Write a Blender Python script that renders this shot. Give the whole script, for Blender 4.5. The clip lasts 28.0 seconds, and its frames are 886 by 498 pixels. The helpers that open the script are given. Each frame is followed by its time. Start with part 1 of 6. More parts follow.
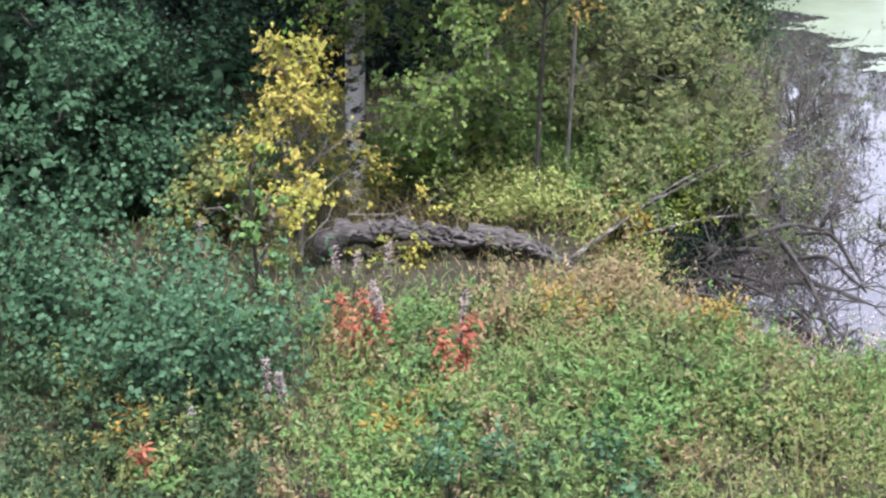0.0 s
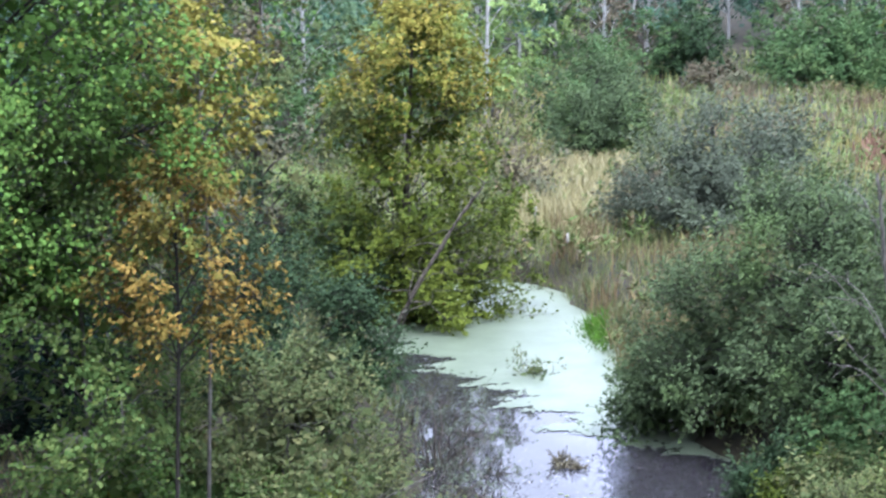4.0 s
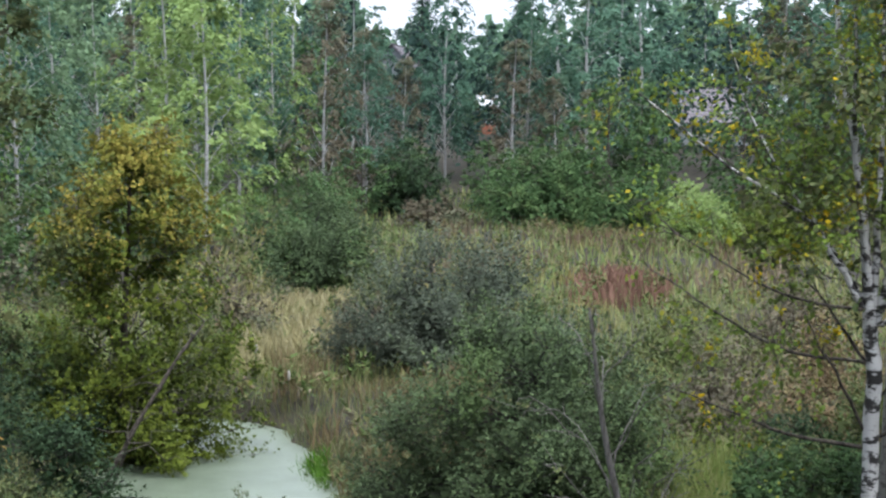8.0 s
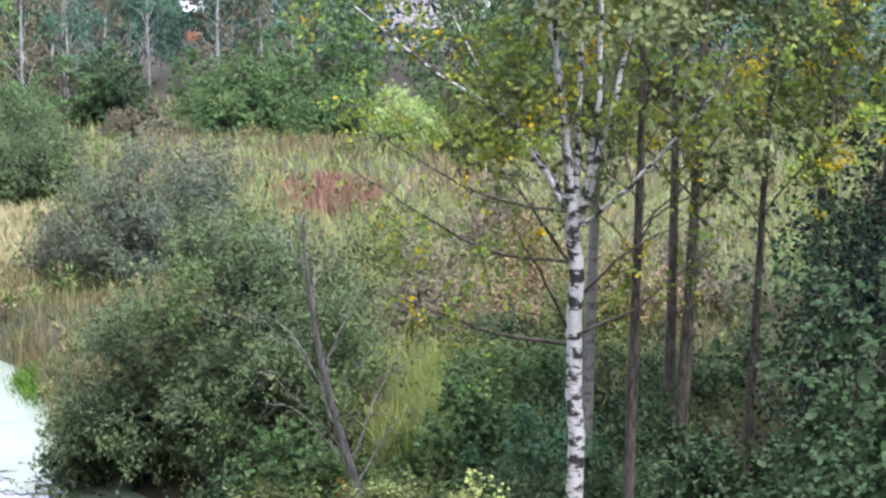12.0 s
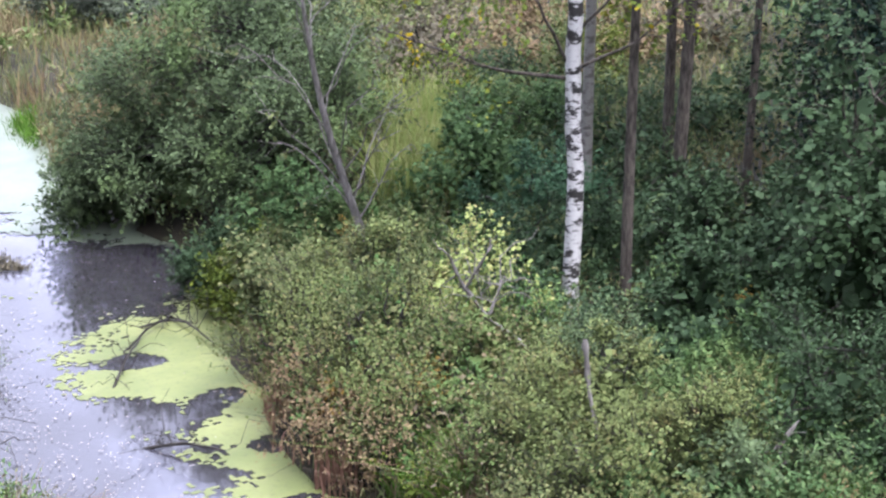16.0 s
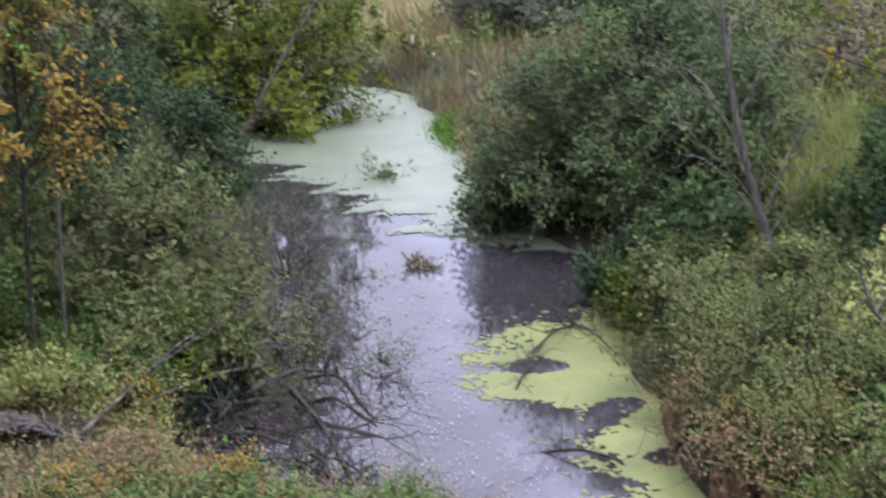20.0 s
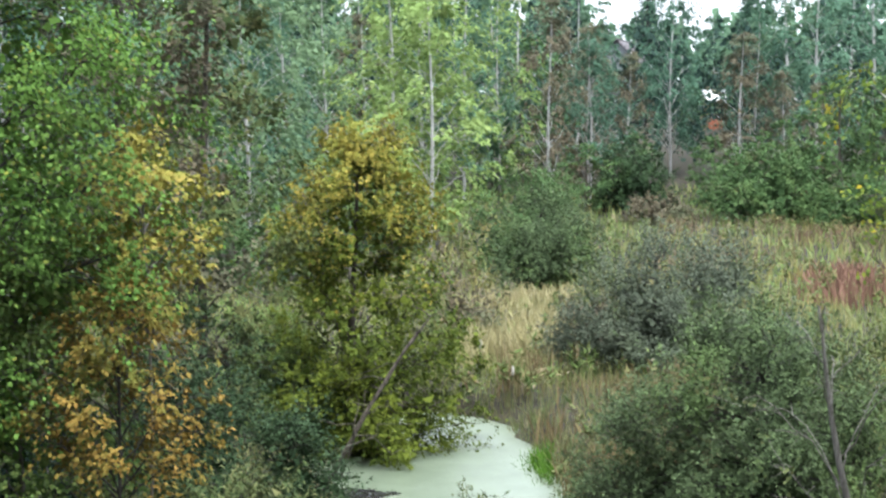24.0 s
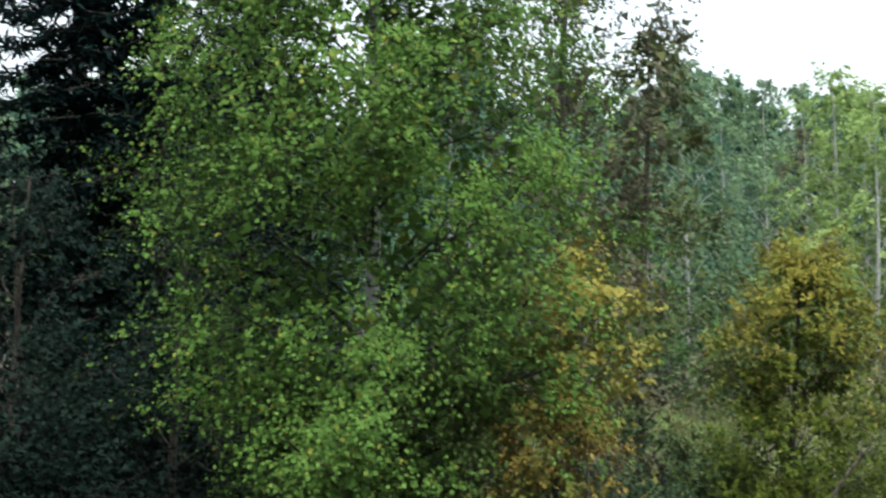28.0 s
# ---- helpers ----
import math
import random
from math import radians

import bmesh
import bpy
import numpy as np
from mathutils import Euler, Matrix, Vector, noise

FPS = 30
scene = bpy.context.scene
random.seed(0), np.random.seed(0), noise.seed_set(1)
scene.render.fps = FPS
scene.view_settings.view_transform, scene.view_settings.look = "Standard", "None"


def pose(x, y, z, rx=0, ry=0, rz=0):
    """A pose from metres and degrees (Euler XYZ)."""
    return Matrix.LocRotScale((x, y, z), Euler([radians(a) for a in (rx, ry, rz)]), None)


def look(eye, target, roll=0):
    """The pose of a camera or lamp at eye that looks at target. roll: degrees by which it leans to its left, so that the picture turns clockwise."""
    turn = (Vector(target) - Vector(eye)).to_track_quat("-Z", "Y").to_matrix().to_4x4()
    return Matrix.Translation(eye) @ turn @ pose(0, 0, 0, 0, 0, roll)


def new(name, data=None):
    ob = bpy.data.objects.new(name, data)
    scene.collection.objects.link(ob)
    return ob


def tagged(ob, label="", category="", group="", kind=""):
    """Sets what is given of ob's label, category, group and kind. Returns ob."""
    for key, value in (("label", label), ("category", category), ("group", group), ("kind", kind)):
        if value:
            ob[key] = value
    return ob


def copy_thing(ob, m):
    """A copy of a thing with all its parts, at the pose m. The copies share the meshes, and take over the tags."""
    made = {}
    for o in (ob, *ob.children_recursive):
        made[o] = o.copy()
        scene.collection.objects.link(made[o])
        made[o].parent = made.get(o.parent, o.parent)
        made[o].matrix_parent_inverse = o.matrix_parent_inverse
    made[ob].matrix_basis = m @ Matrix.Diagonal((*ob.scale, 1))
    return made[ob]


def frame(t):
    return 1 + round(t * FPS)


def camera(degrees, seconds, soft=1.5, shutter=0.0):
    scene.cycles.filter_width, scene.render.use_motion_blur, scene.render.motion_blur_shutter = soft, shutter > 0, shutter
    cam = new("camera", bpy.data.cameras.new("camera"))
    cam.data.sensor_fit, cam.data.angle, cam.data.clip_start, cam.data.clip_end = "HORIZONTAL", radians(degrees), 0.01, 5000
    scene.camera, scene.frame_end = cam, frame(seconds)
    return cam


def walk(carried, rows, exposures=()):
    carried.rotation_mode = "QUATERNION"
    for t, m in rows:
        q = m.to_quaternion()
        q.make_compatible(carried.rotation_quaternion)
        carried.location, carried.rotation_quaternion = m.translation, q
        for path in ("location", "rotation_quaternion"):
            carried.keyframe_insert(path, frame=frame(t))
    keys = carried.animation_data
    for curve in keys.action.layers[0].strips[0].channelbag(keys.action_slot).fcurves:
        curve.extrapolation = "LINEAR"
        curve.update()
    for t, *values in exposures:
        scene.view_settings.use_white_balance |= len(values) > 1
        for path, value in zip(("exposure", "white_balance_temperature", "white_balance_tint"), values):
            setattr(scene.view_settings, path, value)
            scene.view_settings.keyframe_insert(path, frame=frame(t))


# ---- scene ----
EYE = 6.5
cam = camera(29.6, 28.0, soft=2.4, shutter=0.4)
# seconds, tilt, lean, turn: the camera stands on one spot and turns
TURNS = [
    (0.0, 69.48, 0.32, -0.12),
    (0.5, 70.37, -0.11, -0.55),
    (1.0, 72.96, -0.14, -2.24),
    (1.5, 74.51, 0.08, -2.97),
    (2.0, 76.37, 0.12, -4.59),
    (2.5, 77.99, 0.09, -8.27),
    (3.0, 79.57, 0.53, -11.26),
    (3.5, 80.41, 0.42, -11.77),
    (5.5, 85.46, 0.28, -17.25),
    (6.0, 86.67, 0.11, -17.68),
    (6.5, 86.95, 0.1, -19.25),
    (7.0, 86.58, 0.33, -20.24),
    (7.5, 86.25, 0.17, -21.43),
    (8.0, 86.0, -0.24, -22.31),
    (8.5, 86.02, -0.58, -22.2),
    (9.0, 85.92, -0.85, -23.89),
    (9.5, 85.41, -0.86, -25.56),
    (10.0, 85.05, -0.46, -25.9),
    (10.5, 84.29, -0.31, -27.41),
    (11.0, 83.86, -0.2, -28.64),
    (11.5, 84.06, -0.3, -30.7),
    (12.0, 82.84, 0.01, -32.27),
    (12.5, 81.56, 0.2, -32.23),
    (13.0, 80.4, 0.44, -32.93),
    (13.5, 78.88, 0.3, -33.22),
    (15.5, 74.46, 1.0, -32.67),
    (16.0, 73.85, 0.81, -32.46),
    (16.5, 73.45, 0.97, -31.73),
    (17.0, 72.98, 1.1, -31.57),
    (17.5, 72.22, 1.3, -31.23),
    (18.0, 71.97, 1.52, -30.08),
    (18.5, 71.32, 1.79, -27.57),
    (19.0, 71.66, 1.8, -25.32),
    (19.5, 72.75, 2.07, -21.55),
    (20.0, 74.55, 1.82, -18.37),
    (20.5, 75.87, 1.78, -15.91),
    (22.5, 80.62, 0.35, -15.42),
    (23.0, 83.66, 0.23, -15.12),
    (23.5, 84.85, 0.24, -15.05),
    (24.0, 85.86, 0.15, -14.67),
    (24.5, 86.87, -0.18, -13.56),
    (25.0, 87.11, 0.19, -11.08),
    (25.5, 87.46, 0.7, -7.89),
    (26.0, 88.11, 0.62, -5.7),
    (26.5, 88.19, 0.37, -3.18),
    (27.0, 89.01, 0.29, -2.41),
    (27.5, 89.23, -0.07, -1.52),
    (28.0, 89.82, 0.02, 0.25),
]
EXPOSURES = [(0.0, 1.36, 5900, 18), (1.0, 1.36, 5700, 16), (2.0, 1.36, 5500, 14), (3.0, 1.21, 5350, 13), (6.0, 0.86, 5400, 16), (7.0, 0.38, 5600, 12), (8.0, 0.32, 5800, 9), (11.0, 0.74, 5700, 12), (12.0, 1.16, 5800, 16), (13.0, 1.16, 5800, 16), (16.0, 1.16, 5700, 21), (17.0, 1.16, 5600, 23), (20.0, 0.56, 5800, 23), (23.0, 0.98, 6050, 7), (24.0, 0.91, 6000, 5), (25.0, 0.51, 5900, 6), (28.0, 0.31, 6150, 0)]
walk(cam, [(t, pose(0, 0, EYE, rx, ry, rz)) for t, rx, ry, rz in TURNS], EXPOSURES)

# ---- world and sun ----
world = bpy.data.worlds.new("overcast_sky")
scene.world = world
world.use_nodes = True
wn, wl = world.node_tree.nodes, world.node_tree.links
wn.clear()
w_out = wn.new("ShaderNodeOutputWorld")
w_bg = wn.new("ShaderNodeBackground")
w_sky = wn.new("ShaderNodeTexSky")
w_sky.sky_type = "NISHITA"
w_sky.sun_disc = False
w_sky.sun_elevation = radians(65)
w_sky.sun_rotation = radians(170)
w_sky.dust_density = 3.0
w_dir = wn.new("ShaderNodeTexCoord")
w_sep = wn.new("ShaderNodeSeparateXYZ")
w_ramp = wn.new("ShaderNodeValToRGB")
for el, (p, c) in zip((w_ramp.color_ramp.elements[0], w_ramp.color_ramp.elements[1], w_ramp.color_ramp.elements.new(0.3)), ((0.0, (0.33, 0.335, 0.345)), (1.0, (0.94, 0.95, 1.0)), (0.34, (0.56, 0.57, 0.65)))):
    el.position = p
    el.color = (*c, 1)
w_gain = wn.new("ShaderNodeMix")
w_gain.data_type = "RGBA"
w_gain.blend_type = "MULTIPLY"
w_gain.inputs["Factor"].default_value = 1.0
w_gain.inputs["B"].default_value = (42.0, 42.0, 42.0, 1)
w_mix = wn.new("ShaderNodeMix")
w_mix.data_type = "RGBA"
w_mix.inputs["Factor"].default_value = 0.85
wl.new(w_dir.outputs["Generated"], w_sep.inputs["Vector"])
wl.new(w_sep.outputs["Z"], w_ramp.inputs["Fac"])
wl.new(w_ramp.outputs["Color"], w_gain.inputs["A"])
wl.new(w_gain.outputs["Result"], w_mix.inputs["B"])
wl.new(w_sky.outputs["Color"], w_mix.inputs["A"])
wl.new(w_mix.outputs["Result"], w_bg.inputs["Color"])
w_bg.inputs["Strength"].default_value = 0.072
wl.new(w_bg.outputs["Background"], w_out.inputs["Surface"])

sun_data = bpy.data.lights.new("sun", "SUN")
sun_data.energy = 4.8
sun_data.angle = radians(20)
sun_data.color = (1.0, 0.95, 0.86)
sun = new("sun", sun_data)
sun.matrix_world = look((4, -7, 38), (0, 10, 0))


# ---- materials ----
def material(name):
    m = bpy.data.materials.new(name)
    m.use_nodes = True
    n = m.node_tree.nodes
    n.clear()
    return m, n, m.node_tree.links


def ramp_node(n, stops, mode="LINEAR"):
    r = n.new("ShaderNodeValToRGB")
    r.color_ramp.interpolation = mode
    e = r.color_ramp.elements
    while len(e) < len(stops):
        e.new(0.5)
    for el, (p, c) in zip(e, stops):
        el.position = p
        el.color = (*c, 1)
    return r


def noise_node(n, l, scale, detail=4.0, rough=0.55, coord="Object", stretch=(1, 1, 1)):
    c = n.new("ShaderNodeTexCoord")
    mp = n.new("ShaderNodeMapping")
    mp.inputs["Scale"].default_value = stretch
    t = n.new("ShaderNodeTexNoise")
    t.inputs["Scale"].default_value = scale
    t.inputs["Detail"].default_value = detail
    t.inputs["Roughness"].default_value = rough
    l.new(c.outputs[coord], mp.inputs["Vector"])
    l.new(mp.outputs["Vector"], t.inputs["Vector"])
    return t


def mixed(n, l, fac, a, b, mode="MIX"):
    m = n.new("ShaderNodeMix")
    m.data_type = "RGBA"
    m.blend_type = mode
    for sock, v in (("Factor", fac), ("A", a), ("B", b)):
        if hasattr(v, "is_output"):
            l.new(v, m.inputs[sock])
        elif isinstance(v, tuple):
            m.inputs[sock].default_value = (*v, 1)
        else:
            m.inputs[sock].default_value = v
    return m.outputs["Result"]


def leaf_material(name, stops, second=None, patch=0.9, amount=0.7, through_light=0.2, rough=0.6, start=0.49, each=()):
    """Leaves: each one takes its colour by chance from stops; second tints whole clumps."""
    m, n, l = material(name)
    g = n.new("ShaderNodeNewGeometry")
    cool = lambda c: (c[0] * 0.4, c[1] * 0.47, c[2] * 0.66) if c[1] > c[0] else (c[0] * 0.41, c[1] * 0.41, c[2] * 0.57)
    rich = lambda c: [max(0.003, 1.1 * v - 0.1 * (0.3 * c[0] + 0.6 * c[1] + 0.1 * c[2])) for v in c]
    middle = stops[len(stops) // 2][1]
    stops = [(p, cool(rich([0.6 * u + 0.4 * v for u, v in zip(c, middle)]))) for p, c in stops]
    second = cool(rich(second)) if second else None
    r = ramp_node(n, stops)
    l.new(g.outputs["Random Per Island"], r.inputs["Fac"])
    colour = r.outputs["Color"]
    if second:
        t = noise_node(n, l, patch, 3.0)
        f = ramp_node(n, [(start, (0, 0, 0)), (start + 0.16, (amount, amount, amount))])
        l.new(t.outputs["Fac"], f.inputs["Fac"])
        colour = mixed(n, l, f.outputs["Color"], colour, second)
    if each:
        info = n.new("ShaderNodeObjectInfo")
        kinds = ramp_node(n, [(i / (len(each) - 1), cool(rich(c))) for i, c in enumerate(each)])
        l.new(info.outputs["Random"], kinds.inputs["Fac"])
        colour = mixed(n, l, 0.65, colour, kinds.outputs["Color"])
    p = n.new("ShaderNodeBsdfPrincipled")
    p.inputs["Roughness"].default_value = rough
    p.inputs["Specular IOR Level"].default_value = 0.04
    l.new(colour, p.inputs["Base Color"])
    tr = n.new("ShaderNodeBsdfTranslucent")
    l.new(colour, tr.inputs["Color"])
    mx = n.new("ShaderNodeMixShader")
    mx.inputs["Fac"].default_value = through_light
    o = n.new("ShaderNodeOutputMaterial")
    l.new(p.outputs["BSDF"], mx.inputs[1])
    l.new(tr.outputs["BSDF"], mx.inputs[2])
    l.new(mx.outputs["Shader"], o.inputs["Surface"])
    return m


def solid_material(name, a, b, scale=6.0, rough=0.8, bump=0.3, stretch=(1, 1, 1), lo=0.35, hi=0.65, spec=0.3):
    m, n, l = material(name)
    a, b = [[0.62 * v for v in c] for c in (a, b)]
    t = noise_node(n, l, scale, 6.0, 0.6, "Object", stretch)
    r = ramp_node(n, [(lo, a), (hi, b)])
    l.new(t.outputs["Fac"], r.inputs["Fac"])
    p = n.new("ShaderNodeBsdfPrincipled")
    p.inputs["Roughness"].default_value = rough
    p.inputs["Specular IOR Level"].default_value = spec
    l.new(r.outputs["Color"], p.inputs["Base Color"])
    bp = n.new("ShaderNodeBump")
    bp.inputs["Strength"].default_value = bump
    bp.inputs["Distance"].default_value = 0.02
    l.new(t.outputs["Fac"], bp.inputs["Height"])
    l.new(bp.outputs["Normal"], p.inputs["Normal"])
    o = n.new("ShaderNodeOutputMaterial")
    l.new(p.outputs["BSDF"], o.inputs["Surface"])
    return m


def birch_bark(name, white=(0.62, 0.6, 0.56), dark=(0.025, 0.022, 0.02), amount=0.55):
    m, n, l = material(name)
    t = noise_node(n, l, 2.6, 5.0, 0.65, "Object", (2.2, 2.2, 4.5))
    r = ramp_node(n, [(amount, (0, 0, 0)), (amount + 0.05, (1, 1, 1))])
    l.new(t.outputs["Fac"], r.inputs["Fac"])
    t2 = noise_node(n, l, 9.0, 3.0, 0.5, "Object", (1, 1, 7))
    r2 = ramp_node(n, [(0.62, (0, 0, 0)), (0.68, (0.8, 0.8, 0.8))])
    l.new(t2.outputs["Fac"], r2.inputs["Fac"])
    t3 = noise_node(n, l, 1.2, 3.0)
    w = mixed(n, l, t3.outputs["Fac"], white, tuple(0.6 * v for v in white))
    c = mixed(n, l, r.outputs["Color"], w, dark)
    c = mixed(n, l, r2.outputs["Color"], c, (0.07, 0.06, 0.055))
    p = n.new("ShaderNodeBsdfPrincipled")
    p.inputs["Roughness"].default_value = 0.7
    l.new(c, p.inputs["Base Color"])
    o = n.new("ShaderNodeOutputMaterial")
    l.new(p.outputs["BSDF"], o.inputs["Surface"])
    return m


BARK_BIRCH = birch_bark("birch_bark", (0.52, 0.51, 0.5), (0.015, 0.013, 0.012), 0.5)
# same birch bark with shade put into its white, for the rear trunk
BARK_SHADED = birch_bark("shaded_birch_bark", (0.15, 0.145, 0.135), (0.05, 0.045, 0.04), 0.52)
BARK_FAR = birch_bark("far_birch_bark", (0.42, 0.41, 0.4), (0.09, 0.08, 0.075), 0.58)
BARK_DARK = solid_material("dark_bark", (0.025, 0.02, 0.016), (0.13, 0.112, 0.092), 9, 0.9, 0.9, (3, 3, 0.7), 0.38, 0.62)
BARK_GREY = solid_material("grey_bark", (0.1, 0.092, 0.085), (0.28, 0.26, 0.245), 8, 0.85, 0.4, (3, 3, 0.8))
TWIG = solid_material("twig_bark", (0.018, 0.016, 0.014), (0.055, 0.049, 0.044), 10, 0.85, 0.2)
DEADWOOD = solid_material("weathered_wood", (0.02, 0.018, 0.017), (0.15, 0.138, 0.134), 5, 0.9, 0.9, (2, 8, 14), 0.35, 0.65)

